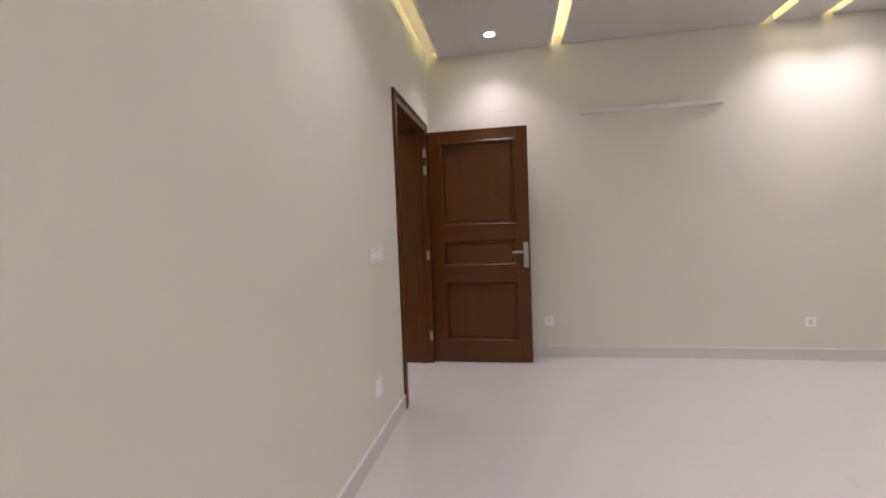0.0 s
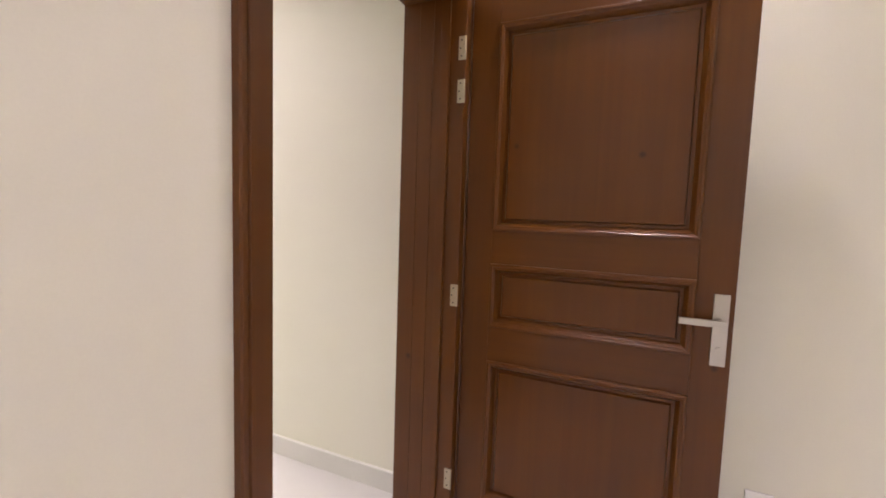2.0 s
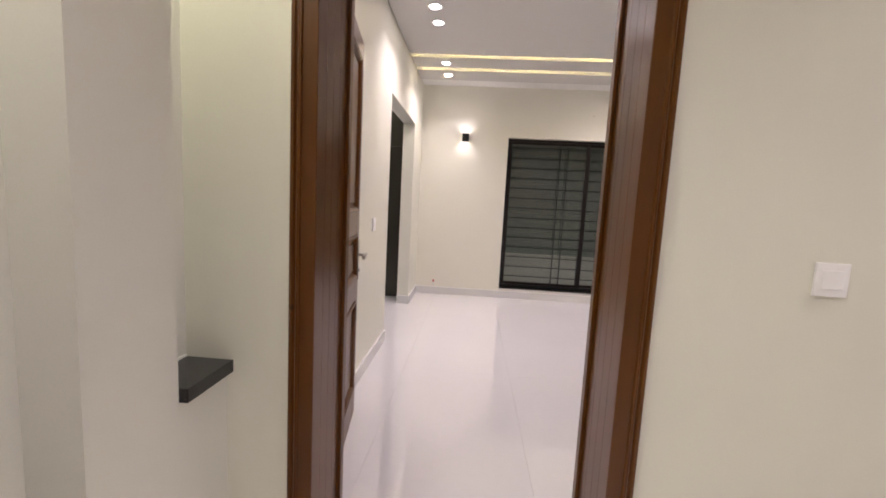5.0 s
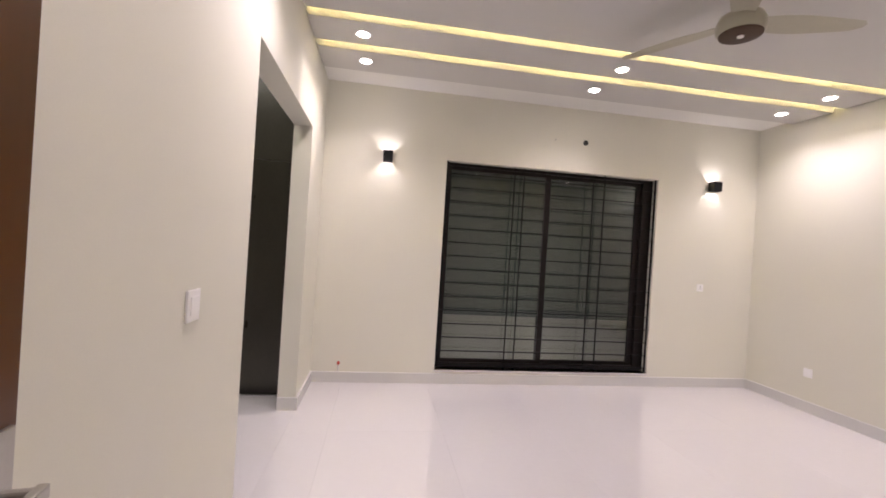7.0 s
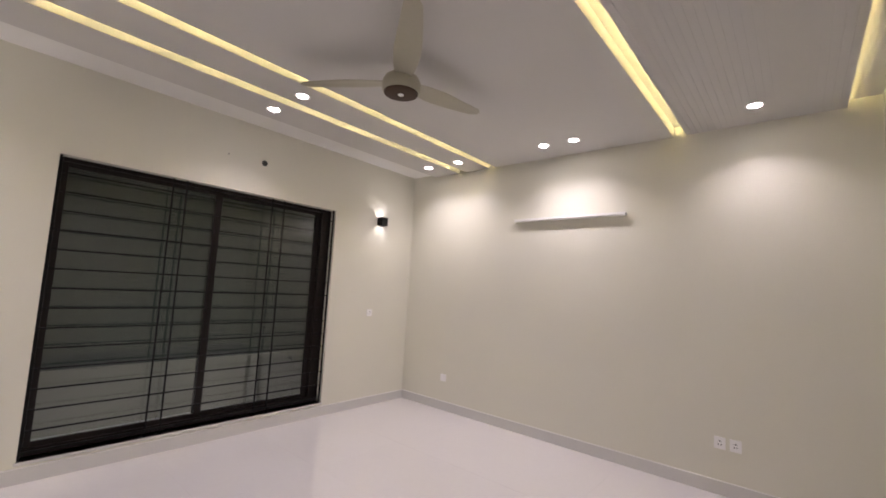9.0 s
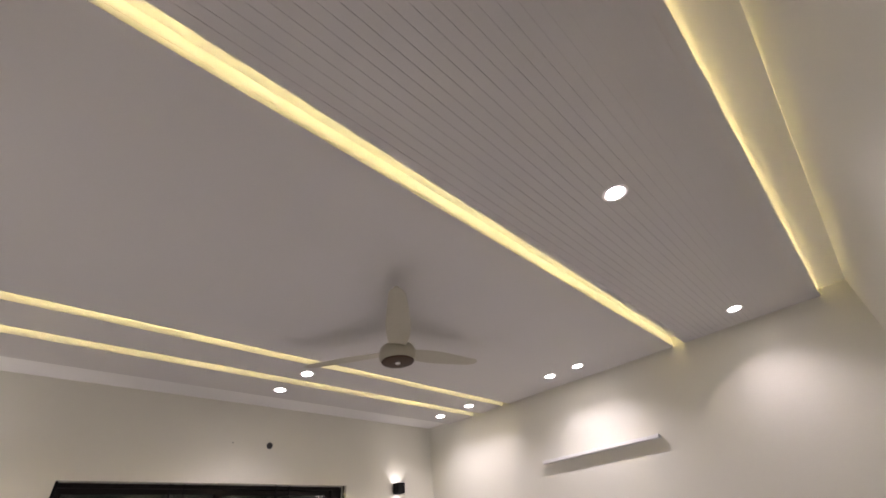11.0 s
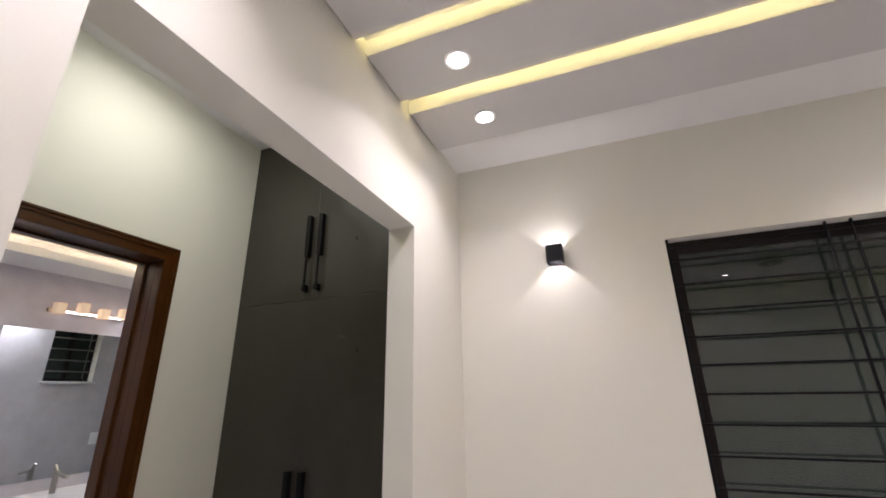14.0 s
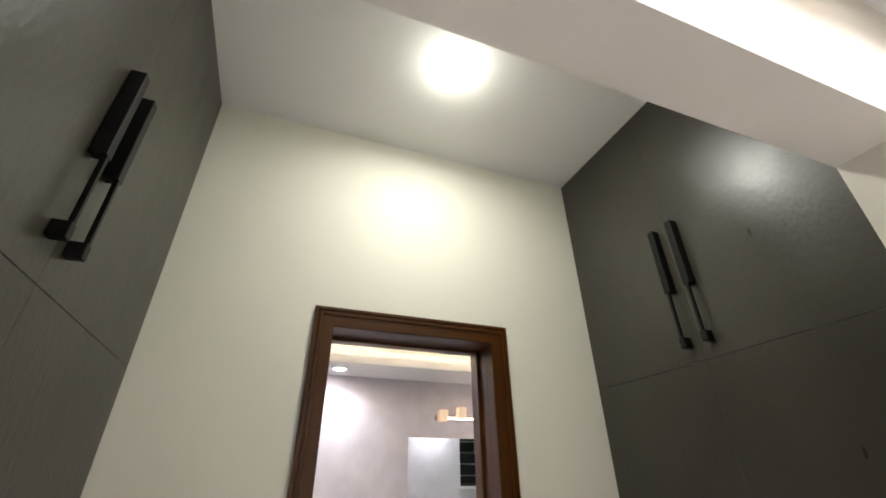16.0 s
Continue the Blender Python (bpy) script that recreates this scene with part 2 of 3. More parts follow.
WL, WR = 5.130, 6.943                      # wardrobe fronts
BD = (5.742, 6.408)
XBW, BT = 2.274, 2.098
XM = 0.75                                  # bathroom far wall
WX0, WX1, WZ0, WZ1 = 4.988, 7.223, 0.132, 2.154
TOP = 3.30
BZ = 2.31                                  # bathroom ceiling border

# ---- walls ----
solid("wall_1", [(X1W - 0.2, D1[0] - LIN, 0, T1, 0, TOP), (D1[1] + LIN, X1 + 0.2, 0, T1, 0, TOP), (D1[0] - LIN, D1[1] + LIN, 0, T1, DTOP + LIN, TOP)], WALL, "smooth cream painted wall with a door opening")
solid("wall_2", [(X1, X1 + 0.2, Y1S - 0.2, 0, 0, TOP)], WALL, "smooth cream painted wall with a batten on it")
solid("wall_3", [(X1W - 0.2, X1W, Y1S - 0.2, 0, 0, TOP)], WALL, "plain cream painted wall")
solid("wall_4", [(X1W, X1, Y1S - 0.2, Y1S, 0, TOP)], WALL, "plain cream painted wall")
solid("wall_5", [(XS, XE + 0.2, T1, YS, 0, TOP)], WALL, "cream painted wall corner beside the doorway")
solid("wall_6", [(XE, XE + 0.2, YS, YD, 0, TOP)], WALL, "plain cream painted wall at the hall's end")
solid("wall_7", [(XN - 0.2, D2[0] - LIN, YD, YB, 0, TOP), (D2[1] + LIN, XR + 0.2, YD, YB, 0, TOP), (D2[0] - LIN, D2[1] + LIN, YD, YB, DTOP + LIN, TOP)], WALL, "cream painted wall with a wooden door casing")
solid("wall_8", [(XI, XL, YB, AL0, 0, TOP), (XI, XL, AL1, YW, 0, TOP), (XI, XL, AL0, AL1, ALT, TOP)], WALL, "cream painted wall with an open passage")
solid("wall_9", [(XI, WX0, YW, YW + 0.2, 0, TOP), (WX1, XR + 0.2, YW, YW + 0.2, 0, TOP), (WX0, WX1, YW, YW + 0.2, 0, WZ0), (WX0, WX1, YW, YW + 0.2, WZ1, TOP)], WALL, "cream painted wall around a wide window")
solid("wall_10", [(XR, XR + 0.2, YB, YW, 0, TOP)], WALL, "plain cream painted wall with a batten on it")

# niche wall: three upright recesses that step up towards the bedroom door
NICHES = ((1.605, 1.860, 0.125), (2.108, 2.365, 0.445), (2.630, YD, 0.765))
ND, NT = 0.13, 2.62
bs, last = [(XN - 0.2, XN - ND, T1, YD, 0, TOP)], T1
for a, b, z in NICHES:
    bs += [(XN - ND, XN, last, a, 0, TOP), (XN - ND, XN, a, b, 0, z - 0.04), (XN - ND, XN, a, b, NT, TOP)]
    last = b
solid("wall_11", bs, NICHE, "pale painted wall with three tall lit niches")

# dressing and bathroom walls
solid("wall_12", [(XBW, XB, 4.4, BD[0] - LIN, 0, TOP), (XBW, XB, BD[1] + LIN, 7.60, 0, TOP), (XBW, XB, BD[0] - LIN, BD[1] + LIN, BT + LIN, TOP),
                  (XBW, XB, 7.60, 8.06, 0, 1.565), (XBW, XB, 7.60, 8.06, 2.20, TOP), (XBW, XB, 8.06, 8.60, 0, TOP)], ALCOVE, "pale lime painted wall over a bathroom door")
solid("wall_13", [(XB, XI, 4.40, 4.52, 0, TOP)], ALCOVE, "plain wall behind the wardrobe")
solid("wall_14", [(XB, XI, 7.48, 7.59, 0, TOP)], ALCOVE, "plain wall behind the wardrobe")
solid("wall_15", [(XM - 0.2, XM, 4.6, 8.6, 0, TOP)], BATHTILE, "grey lilac tiled bathroom wall with a mirror")
solid("wall_16", [(XM, XBW, 4.5, 4.7, 0, TOP)], BATHTILE, "grey lilac tiled bathroom wall")
solid("wall_17", [(XM, XBW, 8.4, 8.6, 0, TOP)], BATHTILE, "grey lilac tiled bathroom wall")


XT = XBW - 0.007
solid("wall_18", [(XT, XBW, 4.7, BD[0] - 0.08, 0, TOP), (XT, XBW, BD[1] + 0.08, 7.60, 0, TOP), (XT, XBW, BD[0] - 0.08, BD[1] + 0.08, BT + 0.08, TOP),
                  (XT, XBW, 7.60, 8.06, 0, 1.540), (XT, XBW, 7.60, 8.06, 2.20, TOP), (XT, XBW, 8.06, 8.40, 0, TOP)], BATHTILE, "grey lilac tile lining of the bathroom wall")


# ---- ceilings ----
def strip_ceiling(name, x0, x1, wall, away, z, slots, slats, end, raised, label):
    """A dropped ceiling, counted from its door wall: a cove, a grooved panel, plain sheets between light slots."""
    bm = bmesh.new()
    th, lid = 0.030, z + 0.085
    y = lambda d: wall + away * d
    def sheet(a, b, z0=z, z1=z + th):
        g = 0.009 if z0 == z else 0.0
        if z0 == z and z1 > z + 0.02:
            box(bm, x0, x1, min(y(a), y(b)), max(y(a), y(b)), z + 0.0142, z1)
            z1 = z + 0.014
        box(bm, x0 + g, x1 - g, min(y(a), y(b)), max(y(a), y(b)), z0, z1)
    n = round((slats[1] - slats[0]) / 0.0415)
    pitch = (slats[1] - slats[0]) / n
    sheet(slats[0], slats[1], z + 0.003, z + th)
    for k in range(n):
        sheet(slats[0] + k * pitch + (0.0 if k == 0 else 0.0007), slats[0] + (k + 1) * pitch - (0.0 if k == n - 1 else 0.0007), z, z + 0.0029)
    a = slats[1]
    for s0, s1 in slots:
        if s0 - a > 0.002:
            sheet(a, s0)
        sheet(s1, s1 + 0.012, z + th + 0.0005, lid)
        a = s1
    sheet(a, end - raised)
    # the band's paler tone holds the wall lamps' upward light
    if raised:
        band = (min(y(end - raised), y(end)), max(y(end - raised), y(end)))
        solid("ceiling_band", [(x0, x1, *band, z + 0.032, z + 0.05)], LITWHITECEIL, "raised ceiling band along the window wall, lamp light in its colour")
    sheet(0, slats[0] + 0.075, z + 0.056, lid - 0.0005)
    sheet(0, end, lid, lid + 0.05)
    return tagged(new(name, mesh(name, bm, CEIL)), label, "", "", "structure")


def led_tape(x0, x1, y, z, mat):
    bm = bmesh.new()
    box(bm, x0 + 0.02, x1 - 0.02, y - 0.005, y + 0.005, z, z + 0.004)
    t = thing("led_strip", ((x0 + x1) / 2, y, z), "yellow led tape lying hidden in a ceiling slot", "led strip", "led tapes in the ceiling")
    part("tape", bm, mat, t)


SL1 = ((1.150, 1.240), (2.850, 2.935), (3.275, 3.365))
strip_ceiling("ceiling_1", X1W, X1, 0, -1, C1, SL1, (0.114, 1.150), 4.40, 0.0, "white dropped ceiling with grooved panel and glowing slots")
SLB = tuple((a - YB, b - YB) for a, b in ((4.212, 4.305), (6.072, 6.165), (6.484, 6.592)))
strip_ceiling("ceiling_2", XL, XR, YB, 1, CB, SLB, (0.170, 4.212 - YB), YW - YB, YW - 6.965, "white dropped ceiling with grooved panel and glowing slots")
for d in (*(a - 0.022 for a, b in SL1),):
    led_tape(X1W, X1, -d, C1 + 0.031, LEDTAPE)
for d in (*(a - 0.022 for a, b in SLB),):
    led_tape(XL, XR, YB + d, CB + 0.031, LEDTAPE)
led_tape(X1W, X1, -(0.114 + 0.042), C1 + 0.031, LEDTAPE)
led_tape(XL, XR, YB + 0.170 + 0.042, CB + 0.031, LEDTAPE)
solid("ceiling_3", [(XN, XE, T1, YD, CH, CH + 0.1)], CEIL, "plain white hall ceiling")
solid("ceiling_4", [(XB, XI, 4.52, 7.48, CA, CA + 0.1)], LITWHITECEIL, "plain white dressing ceiling")
solid("ceiling_5", [(XM, 1.15, 4.7, 8.4, BZ, BZ + 0.055), (XM, XBW, 4.7, 8.4, 2.52, 2.62), (1.95, XBW, 4.7, 8.4, BZ, BZ + 0.055)], LITWHITECEIL, "white bathroom ceiling with a lit tray")
for xx in (1.09, 2.01):
    bm = bmesh.new()
    box(bm, xx - 0.006, xx + 0.006, 4.8, 8.3, BZ + 0.056, BZ + 0.060)
    t = thing("led_strip", (xx, 6.5, BZ + 0.055), "warm led tape lying on the bathroom ceiling ledge", "led strip", "led tapes in the ceiling")
    part("tape", bm, WARMTAPE, t)


# ---- downlights ----
def downlight_thing(x, y, z):
    t = thing("downlight", (x, y, z), "round white recessed ceiling downlight, lit", "downlight", "recessed downlights")
    bm = bmesh.new()
    lathe(bm, ((0.040, z + 0.001), (0.056, z - 0.0005), (0.058, z - 0.004), (0.050, z - 0.007), (0.0398, z - 0.003)), x, y, 32, False)
    part("trim_ring", bm, PLASTIC, t, "", True)
    bm = bmesh.new()
    lathe(bm, ((0.0395, z - 0.001), (0.0395, z - 0.004), (0.028, z - 0.0055), (0.006, z - 0.006)), x, y, 32)
    part("lens", bm, LENS, t, "glowing round diffuser", True)
    return t


first = downlight_thing(0, 0, 0)
NEAR_WALL = (6.40, 2.49, CH)              # this one is dimmer than the rest of the hall
PLACES = [(x, y, CB) for x in (4.195, 6.150, 8.030) for y in (3.735, 5.023, 5.312, 6.330, 6.758) if not (x == 6.150 and 5 < y < 5.4)]
PLACES += [(x, y, C1) for x in (1.45, 3.36, 5.281) for y in (-0.619, -1.92, -2.21, -3.07, -3.50) if not (x > 3 and -2.3 < y < -1.9)]
# hall lamps at (4.75, 1.40) and (6.90, 1.75) are unseen, added for brightness
# unseen bathroom lamps at x 2.11: one set by mirrored glow, one added
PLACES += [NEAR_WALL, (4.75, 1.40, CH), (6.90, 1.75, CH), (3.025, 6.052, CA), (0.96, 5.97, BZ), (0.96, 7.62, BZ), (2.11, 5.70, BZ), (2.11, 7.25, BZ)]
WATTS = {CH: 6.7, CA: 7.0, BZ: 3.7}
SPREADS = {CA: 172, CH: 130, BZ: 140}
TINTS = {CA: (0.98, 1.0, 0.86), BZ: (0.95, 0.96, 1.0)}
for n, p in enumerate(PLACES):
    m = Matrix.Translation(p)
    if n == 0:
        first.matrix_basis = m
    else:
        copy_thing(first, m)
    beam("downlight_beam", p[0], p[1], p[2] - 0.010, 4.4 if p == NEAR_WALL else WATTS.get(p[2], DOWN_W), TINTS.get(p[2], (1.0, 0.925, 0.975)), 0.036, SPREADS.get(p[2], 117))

# an added bodiless lamp under the dressing downlight, to brighten ceiling and wardrobes
data = bpy.data.lights.new("dressing_fill", "POINT")
data.energy, data.color, data.shadow_soft_size = 1.7, TINTS[CA], 0.03
new("dressing_fill", data).location = (3.025, 6.052, CA - 0.085)

# ---- floor ----
solid("floor", [(0.4, 8.8, -4.7, 8.7, -0.12, -0.006)], GROUT, "pale grouted floor bed under polished white tiles")
floor_ob = bpy.data.objects["floor"]


# ---- skirting ----
def skirt(name, runs, mat=SKIRT):
    for x0, x1, y0, y1 in runs:
        bm = bmesh.new()
        box(bm, x0, x1, y0, y1, 0, 0.094)
        tagged(new(name, mesh(name, bm, mat)), "low glossy pale grey skirting tile along the wall", "", "", "structure")
        bm = bmesh.new()
        box(bm, x0, x1, y0, y1, 0.0945, 0.100)
        tagged(new("trim", mesh("trim", bm, CAULK)), "thin white bead along the top of the skirting", "", "", "structure")


S = 0.012
skirt("baseboard", [(X1W, 4.417, -S, 0), (5.478, X1, -S, 0), (X1 - S, X1, Y1S, -S), (X1W, X1W + S, Y1S, -S), (X1W + S, X1 - S, Y1S, Y1S + S)])
skirt("baseboard", [(XN, XN + S, T1, YD), (XN + S, 4.047, YD - S, YD), (5.094, XE, YD - S, YD), (XS - S, XS, T1, YS + S), (XS, XE, YS, YS + S)])
skirt("baseboard", [(XL, XL + S, YB + 0.005, AL0), (XI, XL + S, AL1 - S, AL1), (XL, XL + S, AL1, YW), (XL + S, XR, YW - S, YW), (XR - S, XR, YB, YW - S), (5.09, XR - S, YB, YB + S)])


# ---- doors ----
def ring_panel(bm, x0, x1, z0, z1, profile, face, sign):
    """Stepped moulding round a panel: rings at (inset, height) over the face y = face, filled in the middle."""
    rings = [[bm.verts.new((x, face + sign * h, z)) for x, z in ((x0 + d, z0 + d), (x1 - d, z0 + d), (x1 - d, z1 - d), (x0 + d, z1 - d))] for d, h in profile]
    for a, b in zip(rings, rings[1:]):
        for k in range(4):
            bm.faces.new((a[k], a[(k + 1) % 4], b[(k + 1) % 4], b[k]))
    bm.faces.new(rings[-1])


MOULD = ((0.0, -0.012), (0.0, 0.007), (0.004, 0.010), (0.010, 0.010), (0.014, 0.006), (0.019, 0.005), (0.026, -0.006), (0.031, -0.016), (0.042, -0.016), (0.047, -0.007))
RAILS = ((0.0, 0.184), (0.742, 0.874), (1.116, 1.240), (1.990, 2.092))
STILE = 0.106


def door_leaf(name, m, width, label, sides=(-1, 1), drop=0.0, hinge=-0.0365):
    """A three-panel leaf: x from the hinge, y through its thickness from 0 to -0.04 or 0.04, z up."""
    t = thing(name, (0, 0, 0), label, "door", "panelled doors")
    t.matrix_basis = m
    th, lift = 0.04, 0.008
    y0, y1 = 0.0, th
    for a, b in ((0, STILE), (width - STILE, width)):
        bm = bmesh.new()
        box(bm, a, b, y0, y1, lift, lift + 2.092, 0.002)
        ob = new("stile", mesh("stile", bm, WOOD_Z)); ob.parent = t
    rails = [(a, b) if k in (0, 3) else (a - drop, b - drop) for k, (a, b) in enumerate(RAILS)]
    for a, b in rails:
        bm = bmesh.new()
        box(bm, STILE + 0.0004, width - STILE - 0.0004, y0 + 0.0005, y1 - 0.0005, lift + a, lift + b)
        ob = new("rail", mesh("rail", bm, WOOD_X)); ob.parent = t
    for (_, a), (b, _) in zip(rails, rails[1:]):
        bm = bmesh.new()
        for face, sign in ((y0, -1), (y1, 1)):
            ring_panel(bm, STILE, width - STILE, lift + a, lift + b, MOULD, face, sign)
        ob = new("panel", mesh("panel", bm, WOOD_Z)); ob.parent = t
    for face, sign in ((y0, -1), (y1, 1)):
        if sign not in sides:
            continue
        bm = bmesh.new()
        hx, hz = width - 0.036, lift + 0.965 - drop
        box(bm, hx - 0.021, hx + 0.021, min(face, face + sign * 0.008), max(face, face + sign * 0.008), hz - 0.112, hz + 0.112, 0.002)
        plate = new("handle_plate", mesh("handle_plate", bm, STEEL)); plate.parent = t
        bm = bmesh.new()
        zz = hz + 0.028
        rod(bm, (hx, face + sign * 0.007, zz), (hx, face + sign * 0.050, zz), 0.009, 14)
        box(bm, hx - 0.118, hx + 0.010, min(face + sign * 0.040, face + sign * 0.054), max(face + sign * 0.040, face + sign * 0.054), zz - 0.010, zz + 0.010, 0.003)
        lev = new("lever", mesh("lever", bm, STEEL)); lev.parent = t
        bm = bmesh.new()
        rod(bm, (hx, face + sign * 0.008, hz - 0.06), (hx, face + sign * 0.014, hz - 0.06), 0.009, 14)
        cyl = new("keyhole", mesh("keyhole", bm, STEEL)); cyl.parent = t
    for z in (0.253, 0.994, 1.760, 1.915):
        bm = bmesh.new()
        k = hinge
        rod(bm, (-0.014, k, z - 0.042), (-0.014, k, z + 0.042), 0.0055, 10)
        box(bm, -0.040, -0.016, k - 0.0022, k + 0.0006, z - 0.042, z + 0.042)
        h = new("hinge", mesh("hinge", bm, BRASS)); h.parent = t
        for dz in (-0.028, 0.0, 0.028):
            bm = bmesh.new()
            x = -0.028 if dz else -0.033
            rod(bm, (x, k - 0.0020, z + dz), (x, k - 0.0034, z + dz), 0.0032, 8)
            c = new("screw", mesh("screw", bm, SLOT)); c.parent = h
    return t


# first leaf: hinge in the far jamb, standing square into the room
door_leaf("door_1", pose(5.436, -0.024, 0, 0, 0, -90), 0.885, "open red-brown varnished three-panel wooden door")


CASE = ((0.0, 0.0), (0.0, 0.016), (0.003, 0.020), (0.012, 0.020), (0.015, 0.014), (0.019, 0.014), (0.022, 0.018), (0.030, 0.018), (0.033, 0.012), (0.074, 0.012), (0.076, 0.009), (0.076, 0.0))


def casing(parent, m, u0, u1, top, up, level):
    """Moulded architrave round an opening: u along the wall, y out of it (towards -y), z up; u0, u1, top are its outer edges."""
    def seg(name, pts, mat):
        bm = bmesh.new()
        a = [bm.verts.new(p(d, h)) for d, h in CASE for p in pts[:1]]
        b = [bm.verts.new(p(d, h)) for d, h in CASE for p in pts[1:]]
        for k in range(len(CASE) - 1):
            bm.faces.new((a[k], a[k + 1], b[k + 1], b[k]))
        bm.faces.new(a)
        bm.faces.new(b)
        ob = new(name, mesh(name, bm, mat)); ob.parent = parent
        ob.matrix_parent_inverse = world_of(parent).inverted()
        ob.matrix_basis = m
    seg("casing", (lambda d, h: (u0 + d, -h, 0), lambda d, h: (u0 + d, -h, top - d)), up)
    seg("casing", (lambda d, h: (u1 - d, -h, 0), lambda d, h: (u1 - d, -h, top - d)), up)
    seg("casing", (lambda d, h: (u0 + d, -h, top - d), lambda d, h: (u1 - d, -h, top - d)), level)


def lining(parent, m, u0, u1, top, depth, stop, up, level):
    """Jamb boards and door stop in an opening: y from 0 into the wall to depth."""
    t = LIN - 0.002
    for a, b in ((u0 - t, u0), (u1, u1 + t)):
        bm = bmesh.new()
        n = 4
        for k in range(n):
            y0, y1 = depth * k / n + (0.0004 if k else 0), depth * (k + 1) / n - (0.0004 if k < n - 1 else 0)
            box(bm, a, b, y0, y1, 0.0, top, 0.0008)
        box(bm, a + 0.001 if a < u0 else a + 0.003, b - 0.003 if a < u0 else b - 0.001, 0.0015, depth - 0.0015, 0.0, top)
        ob = new("jamb", mesh("jamb", bm, up)); ob.parent = parent
        ob.matrix_parent_inverse = world_of(parent).inverted(); ob.matrix_basis = m
        bm = bmesh.new()
        if a < u0:
            box(bm, b, b + 0.012, stop, stop + 0.035, 0.0, top - 0.012, 0.002)
        else:
            box(bm, a - 0.012, a, stop, stop + 0.035, 0.0, top - 0.012, 0.002)
        ob = new("door_stop", mesh("door_stop", bm, up)); ob.parent = parent
        ob.matrix_parent_inverse = world_of(parent).inverted(); ob.matrix_basis = m
    bm = bmesh.new()
    n = 4
    for k in range(n):
        box(bm, u0 - t, u1 + t, depth * k / n + (0.0004 if k else 0), depth * (k + 1) / n - (0.0004 if k < n - 1 else 0), top, top + t, 0.0008)
    box(bm, u0, u1, stop, stop + 0.035, top - 0.012, top - 0.0005)
    ob = new("head", mesh("head", bm, level)); ob.parent = parent
    ob.matrix_parent_inverse = world_of(parent).inverted(); ob.matrix_basis = m


def door_frame(name, place, m_front, m_back, d, top, depth, stop, label, up=WOOD_Z, level=WOOD_X):
    t = thing(name, place, label, "", "", "structure")
    u0, u1 = d
    casing(t, m_front, u0 - 0.076, u1 + 0.076, top + 0.076, up, level)
    casing(t, m_back, -u1 - 0.076, -u0 + 0.076, top + 0.076, up, level)
    lining(t, m_front, u0, u1, top, depth, stop, up, level)
    return t


I4 = Matrix.Identity(4)
door_frame("door_frame_1", (4.95, 0.12, 0), I4, pose(0, T1, 0, 0, 0, 180), D1, DTOP, T1, 0.05, "red-brown varnished wooden door frame with moulded casing")
door_frame("door_frame_2", (4.56, 3.0, 0), pose(0, YD, 0), pose(0, YB, 0, 0, 0, 180), D2, DTOP, YB - YD, 0.25, "red-brown varnished wooden door frame with moulded casing")
door_frame("door_frame_3", (2.3, 6.2, 0), pose(XB, 0, 0, 0, 0, 90), pose(XBW, 0, 0, 0, 0, -90), BD, BT, XB - XBW, 0.12, "dark brown wooden bathroom door frame", DARK_Z, DARK_X)
door_leaf("door_2", pose(4.060, YB + 0.026, 0, 0, 0, 98.1), 0.885, "open red-brown varnished door against the bedroom wall", (-1,), 0.045, -0.004)

# ---- hall niches ----
for a, b, z in NICHES:
    bm = bmesh.new()
    e = b if b < YD else b - 0.002
    box(bm, XN - ND + 0.001, XN + 0.024, a + 0.001, e - 0.001, z - 0.0385, z, 0.002)
    if b < YD:
        box(bm, XN + 0.0005, XN + 0.024, a - 0.014, a + 0.0005, z - 0.0385, z)
        box(bm, XN + 0.0005, XN + 0.024, b - 0.0005, b + 0.014, z - 0.0385, z)
    t = thing("niche_shelf", (XN, (a + b) / 2, z - 0.04), "polished black granite shelf in a wall niche", "shelf", "granite niche shelves")
    part("slab", bm, GRANITE, t)
    bm = bmesh.new()
    box(bm, XN - ND + 0.0005, XN - ND + 0.006, a + 0.002, e - 0.002, z + 0.0003, z + 0.006)
    part("sealant_bead", bm, CAULK, t, "white sealant bead at the back")
    yy = (a + e) / 2
    m = Matrix.Translation((XN - ND / 2, yy, NT))
    copy_thing(first, m)
    beam("niche_beam", XN - ND / 2, yy, NT - 0.010, 5.5, (0.96, 1.0, 0.78))

# ---- window ----
def window_unit():
    t = thing("window_1", ((WX0 + WX1) / 2, YW + 0.1, WZ0), "wide dark bronze sliding window with security bars", "", "", "structure")
    y0, y1 = YW + 0.085, YW + 0.155
    bm = bmesh.new()
    f = 0.030
    box(bm, WX0 + 0.001, WX0 + f, y0, y1, WZ0 + 0.001, WZ1 - 0.001, 0.002)
    box(bm, WX1 - 0.110, WX1 - 0.001, y0, y1, WZ0 + 0.001, WZ1 - 0.001, 0.002)
    box(bm, WX0 + f, WX1 - 0.110, y0, y1, WZ1 - 0.030, WZ1 - 0.001, 0.002)
    box(bm, WX0 + f, WX1 - 0.110, y0, y1, WZ0 + 0.001, WZ0 + 0.052, 0.002)
    part("window_frame", bm, BRONZE, t)
    xm = 6.062
    for n, (a, b, yy) in enumerate(((WX0 + f + 0.001, xm + 0.03, y0 + 0.008), (xm - 0.03, WX1 - 0.111, y0 + 0.036))):
        bm = bmesh.new()
        s, left = 0.055, 0.034 if n == 0 else 0.055
        z0, z1 = WZ0 + 0.053, WZ1 - 0.031
        box(bm, a, a + left, yy, yy + 0.024, z0, z1, 0.002)
